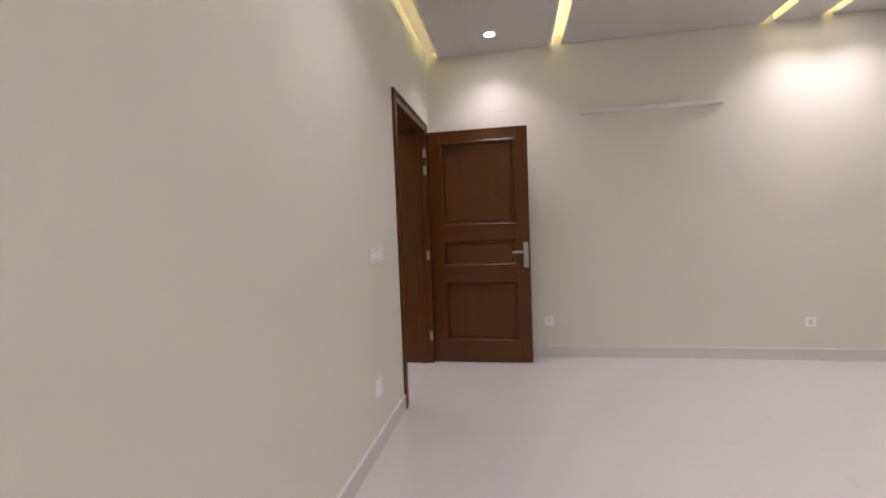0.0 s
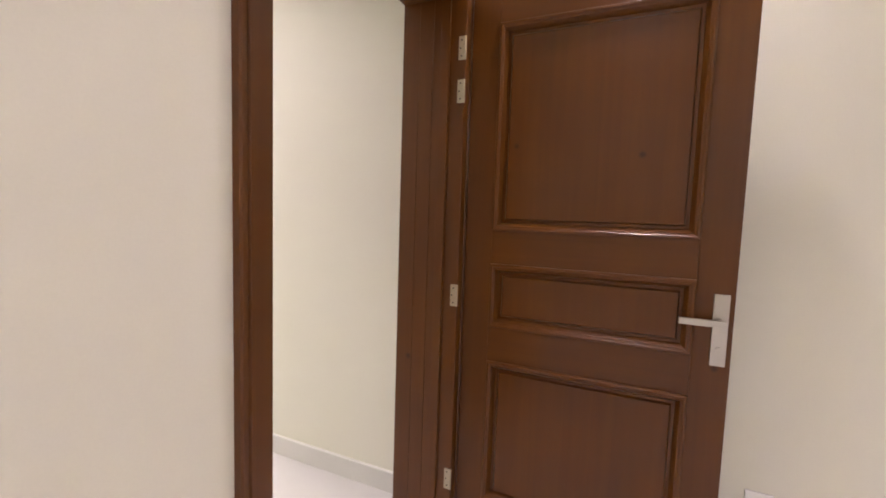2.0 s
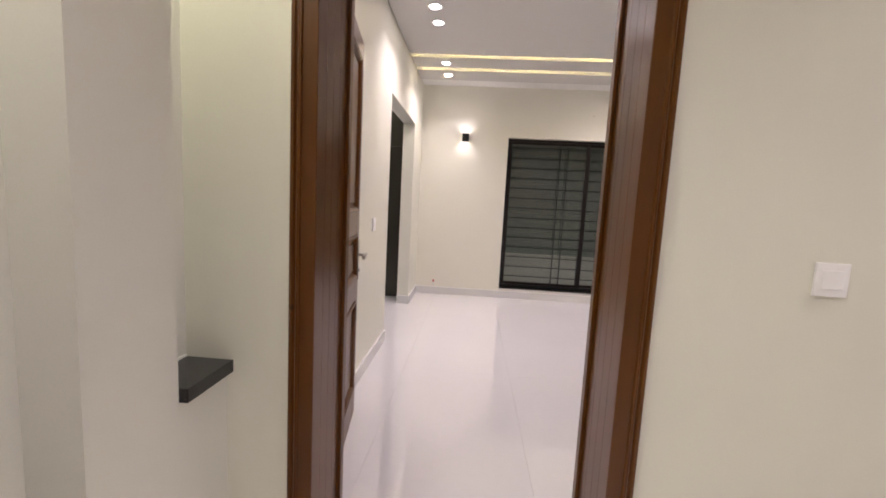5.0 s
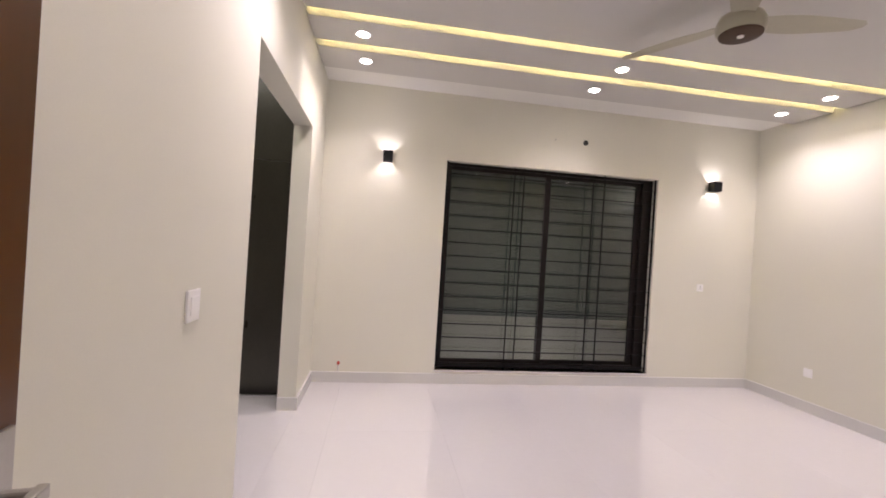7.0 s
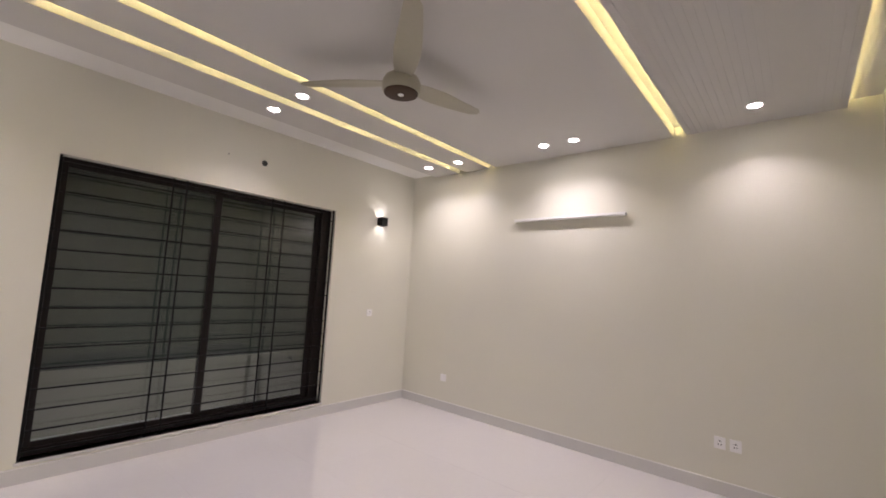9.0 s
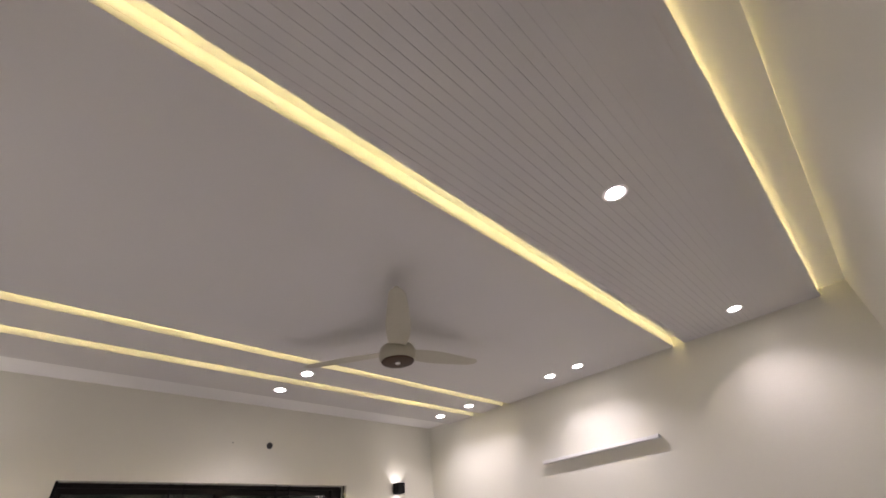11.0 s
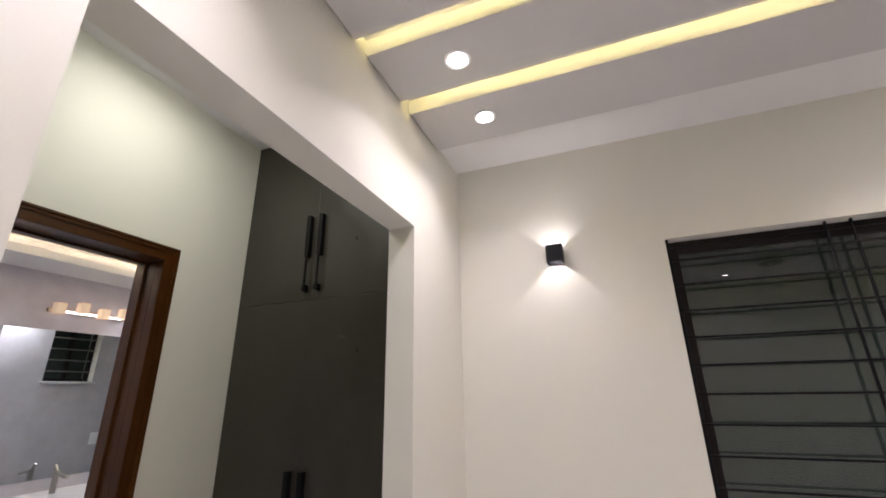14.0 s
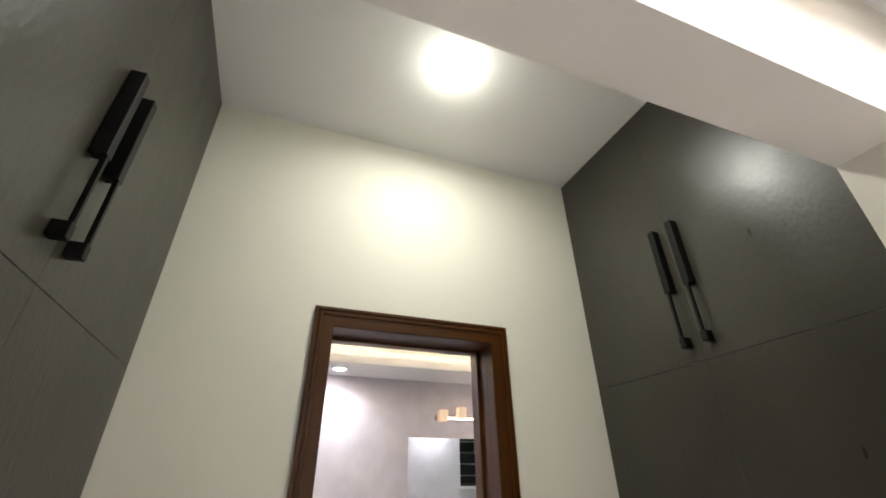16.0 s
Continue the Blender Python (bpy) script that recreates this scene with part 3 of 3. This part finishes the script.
        box(bm, b - s, b, yy, yy + 0.024, z0, z1, 0.002)
        box(bm, a + left, b - s, yy, yy + 0.024, z0, z0 + 0.036, 0.002)
        box(bm, a + left, b - s, yy, yy + 0.024, z1 - 0.036, z1, 0.002)
        sash = part("sash", bm, BRONZE, t)
        bm = bmesh.new()
        box(bm, a + left - 0.004, b - s + 0.004, yy + 0.009, yy + 0.015, z0 + 0.032, z1 - 0.032)
        pane = part("pane", bm, PANE, sash, "dark tinted glass pane")
        pane.visible_shadow = False
    return t


window_unit()
t = thing("window_grille", ((WX0 + WX1) / 2, YW + 0.03, WZ0), "black iron security grille of thin level bars", "grille")
yy = YW + 0.028
bars = 15
for k in range(bars):
    z = 0.180 + (2.035 - 0.180) * k / (bars - 1)
    bm = bmesh.new()
    box(bm, WX0 + 0.001, WX1 - 0.001, yy - 0.006, yy + 0.006, z - 0.0048, z + 0.0048, 0.001)
    part("bar", bm, BLACK, t)
for x in (5.684, 5.784, 6.526, 6.648):
    bm = bmesh.new()
    box(bm, x - 0.0052, x + 0.0052, yy + 0.0065, yy + 0.018, WZ0 + 0.001, WZ1 - 0.001, 0.001)
    part("upright", bm, BLACK, t)
for x in (WX0 + 0.010, WX1 - 0.012):
    bm = bmesh.new()
    box(bm, x - 0.008, x + 0.008, yy - 0.0055, yy + 0.0055, WZ0 + 0.001, WZ1 - 0.001)
    part("edge_post", bm, BLACK, t)
solid("window_sill", [(WX0 - 0.01, WX1 + 0.01, YW - 0.008, YW + 0.10, WZ0 - 0.02, WZ0)], SKIRT, "pale stone sill under the window", bevel=0.003)

# outside: a yard and its wall in the dark
solid("ground", [(-60, 70, 7.61, 90, -0.45, -0.15)], PAVING, "dark paved yard outside the window")
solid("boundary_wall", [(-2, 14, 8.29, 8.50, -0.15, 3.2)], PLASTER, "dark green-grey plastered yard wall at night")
solid("yard_dado", [(-2, 14, 8.25, 8.289, -0.15, 0.52)], DADO, "pale beige plinth along the yard wall")
t = thing("yard_tap", (7.35, 8.25, 0.43), "small dark garden tap on the yard plinth", "tap")
bm = bmesh.new()
rod(bm, (7.35, 8.2495, 0.45), (7.35, 8.17, 0.45), 0.012)
part("pipe", bm, STEEL, t, "", True)
bm = bmesh.new()
rod(bm, (7.35, 8.175, 0.462), (7.35, 8.175, 0.39), 0.011)
part("spout", bm, STEEL, t, "", True)
bm = bmesh.new()
rod(bm, (7.32, 8.195, 0.485), (7.38, 8.195, 0.485), 0.006)
rod(bm, (7.35, 8.195, 0.4625), (7.35, 8.195, 0.484), 0.005)
part("lever", bm, STEEL, t, "", True)


# ---- wall lamps ----
def sconce(x, z):
    t = thing("wall_lamp", (x, YW, z), "black cube wall lamp throwing light up and down", "wall lamp", "cube wall lamps")
    w, h, y0, y1, k = 0.045, 0.049, YW - 0.094, YW - 0.008, 0.004
    bm = bmesh.new()
    box(bm, x - w, x - w + k, y0, y1, z - h, z + h, 0.001)
    box(bm, x + w - k, x + w, y0, y1, z - h, z + h, 0.001)
    box(bm, x - w + k, x + w - k, y0, y0 + k, z - h, z + h, 0.001)
    box(bm, x - w + k, x + w - k, y1 - k, y1, z - h, z + h, 0.001)
    part("shell", bm, BLACK, t)
    bm = bmesh.new()
    box(bm, x - 0.035, x + 0.035, YW - 0.0095, YW - 0.0005, z - 0.04, z + 0.04)
    part("wall_plate", bm, BLACK, t)
    bm = bmesh.new()
    box(bm, x - w + k + 0.0005, x + w - k - 0.0005, y0 + k + 0.0005, y1 - k - 0.0005, z - 0.002, z + 0.002)
    part("divider", bm, BLACK, t)
    for dz in (-0.008, 0.008):
        data = bpy.data.lights.new("wall_lamp_bulb", "AREA")
        data.shape, data.size = "DISK", 0.008
        data.energy, data.color = 0.60, (1.0, 0.94, 0.95)
        new("wall_lamp_bulb", data).matrix_basis = pose(x, YW - 0.080, z + dz, 180 if dz > 0 else 0)
    return t


sconce(4.422, 2.126)
sconce(7.846, 2.129)


# ---- ceiling fan ----
def fan(x, y, z):
    t = thing("ceiling_fan", (x, y, CB), "beige three-blade ceiling fan with brown hub disc, at rest", "ceiling fan")
    bm = bmesh.new()
    lathe(bm, ((0.060, CB - 0.0005), (0.062, CB - 0.012), (0.050, CB - 0.040), (0.024, CB - 0.056)), x, y)
    part("canopy", bm, FANPAINT, t, "", True)
    bm = bmesh.new()
    rod(bm, (x, y, CB - 0.055), (x, y, z + 0.12), 0.014, 16)
    part("down_rod", bm, FANPAINT, t, "", True)
    bm = bmesh.new()
    lathe(bm, ((0.028, z + 0.120), (0.070, z + 0.112), (0.098, z + 0.096), (0.110, z + 0.072), (0.113, z + 0.046), (0.110, z + 0.022), (0.102, z + 0.009)), x, y, 40)
    part("motor_housing", bm, FANPAINT, t, "", True)
    bm = bmesh.new()
    lathe(bm, ((0.099, z + 0.010), (0.097, z + 0.002), (0.080, z - 0.001), (0.015, z - 0.002)), x, y, 40)
    disc = part("hub_disc", bm, FANDISC, t, "brown hub disc", True)
    bm = bmesh.new()
    lathe(bm, ((0.016, z - 0.001), (0.016, z - 0.006), (0.010, z - 0.009), (0.004, z - 0.0095)), x, y, 24)
    part("hub_button", bm, PLASTIC, disc, "", True)
    for a in (114, -5, -130):
        bm = bmesh.new()
        top, bot, K, J = [], [], 15, 7
        for i in range(K):
            s = i / (K - 1)
            r = 0.098 + 0.582 * s
            wide = 0.050 + 0.030 * math.sin(min(s * 2.2, 1.0) * math.pi / 2) - 0.042 * s ** 1.6
            if s > 0.93:
                wide *= math.sqrt(max(1 - ((s - 0.93) / 0.075) ** 2, 0.05))
            sweep = 0.006 * math.sin(s * math.pi)
            rt, rb = [], []
            for j in range(J):
                q = 2 * j / (J - 1) - 1
                v = sweep + q * wide
                zz = z + 0.074 + 0.045 * s + math.tan(radians(-11 + 5 * s)) * q * wide + 0.006 * (1 - q * q)
                th = 0.0045 * (1 - q ** 4) + 0.0008
                rt.append(bm.verts.new((r, v, zz + th)))
                rb.append(bm.verts.new((r, v, zz - th)))
            top.append(rt), bot.append(rb)
        for i in range(K - 1):
            for j in range(J - 1):
                bm.faces.new((top[i][j], top[i + 1][j], top[i + 1][j + 1], top[i][j + 1]))
                bm.faces.new((bot[i][j], bot[i][j + 1], bot[i + 1][j + 1], bot[i + 1][j]))
            bm.faces.new((top[i][0], bot[i][0], bot[i + 1][0], top[i + 1][0]))
            bm.faces.new((top[i][-1], top[i + 1][-1], bot[i + 1][-1], bot[i][-1]))
        for i in (0, -1):
            bm.faces.new(top[i] + bot[i][::-1])
        bmesh.ops.transform(bm, matrix=pose(x, y, 0, 0, 0, a), verts=bm.verts)
        part("blade", bm, FANPAINT, t, "", True)
    return t


fan(6.163, 5.264, 2.490)


# ---- wardrobes ----
def bar_handle(parent, x, y, sign, z0, z1):
    """Black pull: a flat thick upper half, a thin rod below and a foot on the door."""
    bm = bmesh.new()
    f = y + sign * 0.0
    mid = z0 + (z1 - z0) * 0.44
    box(bm, x - 0.014, x + 0.014, min(f, f + sign * 0.034), max(f, f + sign * 0.034), mid, z1, 0.003)
    box(bm, x - 0.005, x + 0.005, min(f + sign * 0.022, f + sign * 0.033), max(f + sign * 0.022, f + sign * 0.033), z0 + 0.01, mid + 0.004, 0.001)
    box(bm, x - 0.012, x + 0.012, min(f, f + sign * 0.034), max(f, f + sign * 0.034), z0, z0 + 0.036, 0.003)
    part("handle", bm, BLACK, parent, "long black pull handle")


def wardrobe(front, back, sign, seam, zs, grip, label):
    """Full-height built-in wardrobe; its doors face sign * y."""
    y0, y1 = min(front, back), max(front, back)
    t = thing("wardrobe", ((XB + XI) / 2, (front + back) / 2, 0), label, "wardrobe", "built-in wardrobes")
    x0, x1 = XB + 0.002, XI - 0.002
    f = front - sign * 0.019
    bm = bmesh.new()
    box(bm, x0, x1, min(f - sign * 0.001, back), max(f - sign * 0.001, back), 0.08, CA - 0.002)
    part("body", bm, LAMINATE, t)
    bm = bmesh.new()
    box(bm, x0, x1, min(f - sign * 0.03, back), max(f - sign * 0.03, back), 0.0, 0.0795)
    part("plinth", bm, LAMINATE, t)
    for a, b, h in ((x0 + 0.001, seam - 0.0004, seam - 0.044), (seam + 0.0004, x1 - 0.001, seam + 0.044)):
        for z0, z1, h0, h1 in ((0.083, zs - 0.001, 0.52, 1.025), (zs + 0.001, CA - 0.004, zs + grip[0], zs + grip[1])):
            bm = bmesh.new()
            box(bm, a, b, min(f, front), max(f, front), z0, z1, 0.0006)
            d = part("door", bm, LAMINATE, t)
            bar_handle(d, h, front, sign, h0, h1)
    return t


wardrobe(WR, 7.475, -1, 3.037, 1.932, (0.052, 0.535), "dark charcoal full-height wardrobe with black handles")
wardrobe(WL, 4.525, 1, 3.130, 1.900, (0.078, 0.540), "dark charcoal full-height wardrobe with black handles")


# ---- sockets and switches ----
def plate(name, m, w, h, label, category, kind="switch"):
    """A wall plate in its own axes: x across, z up, facing -y from the wall at y = 0."""
    t = thing(name, (0, 0, 0), label, category, "wall plates")
    t.matrix_basis = m
    bm = bmesh.new()
    box(bm, -w / 2, w / 2, -0.009, -0.0005, -h / 2, h / 2, 0.003)
    ob = new("cover", mesh("cover", bm, PLASTIC)); ob.parent = t
    if kind == "switch":
        bm = bmesh.new()
        box(bm, -w / 2 + 0.016, w / 2 - 0.016, -0.0125, -0.0085, -h / 2 + 0.020, h / 2 - 0.020, 0.002)
        ob = new("rocker", mesh("rocker", bm, PLASTIC)); ob.parent = t
    if kind == "grid":
        for a, b, d in ((-w / 2 + 0.014, w / 2 - 0.034, 0.0155), (w / 2 - 0.033, w / 2 - 0.014, 0.0125)):
            bm = bmesh.new()
            box(bm, a, b, -d, -0.0085, -h / 2 + 0.018, h / 2 - 0.015, 0.002)
            ob = new("rocker", mesh("rocker", bm, PLASTIC)); ob.parent = t
        bm = bmesh.new()
        box(bm, -w / 2 + 0.016, w / 2 - 0.045, -0.0098, -0.0088, -h / 2 + 0.0105, -h / 2 + 0.0120)
        ob = new("label_groove", mesh("label_groove", bm, SKIRT)); ob.parent = t
    if kind == "dimmer":
        bm = bmesh.new()
        lathe(bm, ((0.0125, 0.0), (0.0120, 0.017), (0.0105, 0.020), (0.003, 0.0205)), 0, 0, 24)
        bmesh.ops.transform(bm, matrix=pose(-0.003, -0.0085, -0.003, 90, 0, 0), verts=bm.verts)
        ob = new("knob", mesh("knob", bm, PLASTIC, True)); ob.parent = t
    if kind == "socket":
        # dark raised chips stand for the shade inside the pin holes
        for k, (x, z, a) in enumerate(((-0.009, -0.010, 0.003), (0.009, -0.010, 0.003), (0, 0.013, 0.0035), (-0.012, 0.010, 0.0011), (0.012, 0.010, 0.0011))):
            bm = bmesh.new()
            box(bm, x - a, x + a, -0.0098, -0.0085, z - a * 1.5, z + a * 1.5)
            ob = new("socket_hole_shade", mesh("socket_hole_shade", bm, SLOT)); ob.parent = t
    return t


EAST = lambda y, z: pose(X1, y, z, 0, 0, -90)
plate("wall_socket", EAST(-1.070, 0.333), 0.084, 0.084, "small white wall socket above the skirting", "socket", "socket")
plate("wall_socket", EAST(-3.214, 0.326), 0.084, 0.084, "small white wall socket above the skirting", "socket", "socket")
plate("dimmer_switch", pose(3.877, 0, 1.092), 0.084, 0.086, "white fan dimmer plate with a round knob", "switch", "dimmer")
plate("light_switch", pose(4.004, 0, 1.096), 0.138, 0.084, "wide white switch plate with a broad rocker", "switch", "grid")
plate("wall_socket", pose(3.900, 0, 0.355), 0.092, 0.100, "white wall socket low beside the doorway", "socket", "switch")
plate("light_switch", pose(5.552, YD, 1.124), 0.088, 0.092, "square white light switch on the hall wall", "switch", "switch")
plate("light_switch", pose(XL, 4.737, 1.080, 0, 0, 90), 0.086, 0.098, "white light switch on the bedroom wall", "switch", "switch")
plate("wall_socket", pose(7.778, YW, 1.055), 0.076, 0.076, "small white wall socket beside the window", "socket", "socket")
plate("wall_socket", pose(XR, 6.670, 0.360, 0, 0, -90), 0.080, 0.080, "small white cover low on the wall", "socket", "switch")
for y in (3.990, 3.893):
    plate("wall_socket", pose(XR, y, 0.367, 0, 0, -90), 0.072, 0.086, "white wall socket, one of a pair", "socket", "socket")


# ---- battens, holes and plugs ----
def batten(x, y0, y1, z, name="wall_batten"):
    t = thing(name, (x, (y0 + y1) / 2, z), "thin pale painted mounting batten fixed to the wall", "batten", "wall battens")
    mid = (y0 + y1) / 2
    for a, b in ((y0, mid - 0.001), (mid + 0.001, y1)):
        bm = bmesh.new()
        box(bm, x - 0.052, x - 0.0005, a, b, z - 0.013, z + 0.013, 0.002)
        part("board", bm, CAULK, t)
    bm = bmesh.new()
    box(bm, x - 0.050, x - 0.0005, mid - 0.03, mid + 0.03, z + 0.0132, z + 0.019, 0.002)
    part("bracket", bm, CAULK, t)


batten(X1, -2.548, -1.392, 2.215)
batten(XR, 4.672, 5.785, 2.132)
bm = bmesh.new()
lathe(bm, ((0.022, 0.0), (0.025, 0.003), (0.0265, 0.0035), (0.028, 0.0)), 0, 0, 24, False)
bmesh.ops.transform(bm, matrix=pose(6.392, YW - 0.0005, 2.458, 90, 0, 0), verts=bm.verts)
t = thing("pipe_hole", (6.392, YW, 2.458), "dark round pipe hole in the wall above the window", "hole")
part("rim", bm, PLASTER, t, "", True)
# a flat dark disc paints the shade inside the pipe hole
bm = bmesh.new()
lathe(bm, ((0.0222, 0.001), (0.0222, 0.002)), 0, 0, 24)
bmesh.ops.transform(bm, matrix=pose(6.392, YW - 0.0005, 2.458, 90, 0, 0), verts=bm.verts)
part("bore_shade", bm, SLOT, t)
bm = bmesh.new()
rod(bm, (6.065, YW - 0.0005, 2.458), (6.065, YW - 0.008, 2.460), 0.004)
t = thing("wall_screw", (6.065, YW, 2.458), "small dark screw in the wall", "screw")
part("shank", bm, SLOT, t)
bm = bmesh.new()
rod(bm, (4.085, YW - 0.0005, 0.183), (4.085, YW - 0.035, 0.183), 0.014)
t = thing("pipe_plug", (4.085, YW, 0.18), "red plug on a pipe end above the skirting", "pipe plug")
part("plug", bm, RED, t, "", True)
bm = bmesh.new()
rod(bm, (4.085, YW - 0.012, 0.172), (4.085, YW - 0.012, 0.100), 0.006)
part("pipe", bm, SKIRT, t, "", True)


# ---- bathroom ----
t = thing("mirror", (XM, 7.2, 1.4), "large frameless bathroom wall mirror", "mirror")
bm = bmesh.new()
box(bm, XM + 0.004, XM + 0.010, 6.555, 8.10, 0.86, 1.890, 0.001)
part("glass", bm, MIRROR, t)
t = thing("vanity_light", (XM, 7.04, 2.05), "brass vanity light bar with four glowing shades", "vanity light")
bm = bmesh.new()
box(bm, XM + 0.001, XM + 0.03, 6.77, 7.31, 2.020, 2.050, 0.003)
part("bar", bm, BRASS, t)
for k in range(4):
    y = 6.81 + 0.154 * k
    bm = bmesh.new()
    dz = 0.012 if k % 2 else -0.012
    box(bm, XM + 0.05, XM + 0.11, y - 0.032, y + 0.032, 2.015 + dz, 2.095 + dz, 0.004)
    part("shade", bm, SHADE, t, "glowing amber glass shade")
    bm = bmesh.new()
    box(bm, XM + 0.029, XM + 0.0515, y - 0.012, y + 0.012, 2.038, 2.056)
    part("arm", bm, BRASS, t)
bm = bmesh.new()
box(bm, XM + 0.0305, XM + 0.048, 6.795, 7.285, 2.024, 2.0375, 0.002)
part("light_tube", bm, TUBE, t, "glowing white tube")
t = thing("vanity_counter", (1.0, 7.4, 0.0), "white bathroom vanity counter with a mixer tap", "vanity")
bm = bmesh.new()
box(bm, XM + 0.002, 1.29, 6.54, 8.39, 0.72, 0.78, 0.004)
part("top", bm, COUNTER, t)
bm = bmesh.new()
box(bm, XM + 0.002, 1.24, 6.58, 8.39, 0.0, 0.719)
part("cabinet", bm, LAMINATE, t)
t = thing("basin_tap", (0.91, 7.02, 0.78), "chrome mixer tap on the vanity counter", "tap")
bm = bmesh.new()
rod(bm, (0.91, 7.02, 0.7805), (0.91, 7.02, 0.92), 0.018, 16)
part("column", bm, STEEL, t, "", True)
bm = bmesh.new()
rod(bm, (0.91, 7.02, 0.905), (1.04, 7.02, 0.885), 0.013, 14)
part("spout", bm, STEEL, t, "", True)
bm = bmesh.new()
rod(bm, (0.91, 7.02, 0.92), (0.88, 7.02, 0.955), 0.009, 12)
part("lever", bm, STEEL, t, "", True)
plate("wall_socket", pose(XT, 8.20, 0.98, 0, 0, -90), 0.075, 0.120, "white socket on the bathroom wall", "socket", "switch")
B0, B1, BZ0, BZ1 = 7.60, 8.06, 1.565, 2.20
t = thing("window_2", (XBW + 0.1, (B0 + B1) / 2, BZ0), "small barred bathroom window", "", "", "structure")
bm = bmesh.new()
for a, b, c, d in ((B0 + 0.002, B0 + 0.032, BZ0 + 0.002, BZ1 - 0.002), (B1 - 0.032, B1 - 0.002, BZ0 + 0.002, BZ1 - 0.002), (B0 + 0.032, B1 - 0.032, BZ0 + 0.002, BZ0 + 0.03), (B0 + 0.032, B1 - 0.032, BZ1 - 0.03, BZ1 - 0.002), (7.815, 7.845, BZ0 + 0.03, BZ1 - 0.03)):
    box(bm, XBW + 0.085, XBW + 0.125, a, b, c, d)
part("window_frame", bm, BRONZE, t)
for k in range(4):
    bm = bmesh.new()
    z = BZ0 + 0.10 + 0.115 * k
    box(bm, XBW + 0.05, XBW + 0.062, B0 + 0.001, B1 - 0.001, z, z + 0.009)
    part("bar", bm, STEEL, t)
bm = bmesh.new()
box(bm, XBW + 0.100, XBW + 0.106, B0 + 0.03, B1 - 0.03, BZ0 + 0.028, BZ1 - 0.028)
part("pane", bm, PANE, t).visible_shadow = False
bm = bmesh.new()
box(bm, XBW - 0.035, XBW + 0.084, B0 - 0.02, B1 + 0.02, BZ0 - 0.018, BZ0 + 0.0015, 0.003)
part("window_sill", bm, COUNTER, t)

# ---- a spacer in the hall floor ----
t = thing("tile_spacer", (5.057, 1.630, 0), "small grey plastic cross spacer between floor tiles", "tile spacer")
bm = bmesh.new()
box(bm, 5.027, 5.087, 1.6285, 1.6315, 0.0002, 0.0012)
box(bm, 5.0555, 5.0585, 1.605, 1.655, 0.0003, 0.0011)
part("cross", bm, STEEL, t)

# ---- floor tiles ----
TX, TY, J = 0.800, 1.600, 0.0003


def tile_mesh(w, h):
    bm = bmesh.new()
    a, b = w / 2 - J, h / 2 - J
    c = 0.0003
    vs = []
    for (x, y, z) in ((a, b, -0.006), (a, b, -c * 0.5), (a - c, b - c, 0.0)):
        vs.append([bm.verts.new((sx * x, sy * y, z)) for sx, sy in ((-1, -1), (1, -1), (1, 1), (-1, 1))])
    for p, q in zip(vs, vs[1:]):
        for k in range(4):
            bm.faces.new((p[k], p[(k + 1) % 4], q[(k + 1) % 4], q[k]))
    bm.faces.new(vs[-1])
    return mesh("tile", bm, TILE)


def lay(x0, x1, y0, y1, ox, oy):
    """Tiles over a rectangle, cut at its edges, on a grid through (ox, oy)."""
    made = {}
    i0, i1 = math.floor((x0 - ox) / TX), math.ceil((x1 - ox) / TX)
    j0, j1 = math.floor((y0 - oy) / TY), math.ceil((y1 - oy) / TY)
    for i in range(i0, i1):
        for j in range(j0, j1):
            a, b = max(ox + i * TX, x0), min(ox + (i + 1) * TX, x1)
            c, d = max(oy + j * TY, y0), min(oy + (j + 1) * TY, y1)
            if b - a < 0.02 or d - c < 0.02:
                continue
            key = (round(b - a, 3), round(d - c, 3))
            if key not in made:
                made[key] = tile_mesh(b - a, d - c)
            ob = new("tile", made[key])
            ob.parent = floor_ob
            ob.location = ((a + b) / 2, (c + d) / 2, 0)


lay(X1W, X1, Y1S, 0, 4.92, -0.673)
lay(D1[0] - LIN, D1[1] + LIN, 0, T1, 4.92, 0)
lay(XN, XS, T1, YS, 5.057, 0.030)
lay(XN, XE, YS, YD, 5.057, 0.030)
lay(D2[0] - LIN, D2[1] + LIN, YD, YB, 4.92, YD - 0.6)
lay(XL, XR, YB, YW, 4.92, YB)
lay(XB, XL, WL, WR, 4.92, WL)
lay(XM, XB, 4.7, 8.4, 4.92, 4.7)
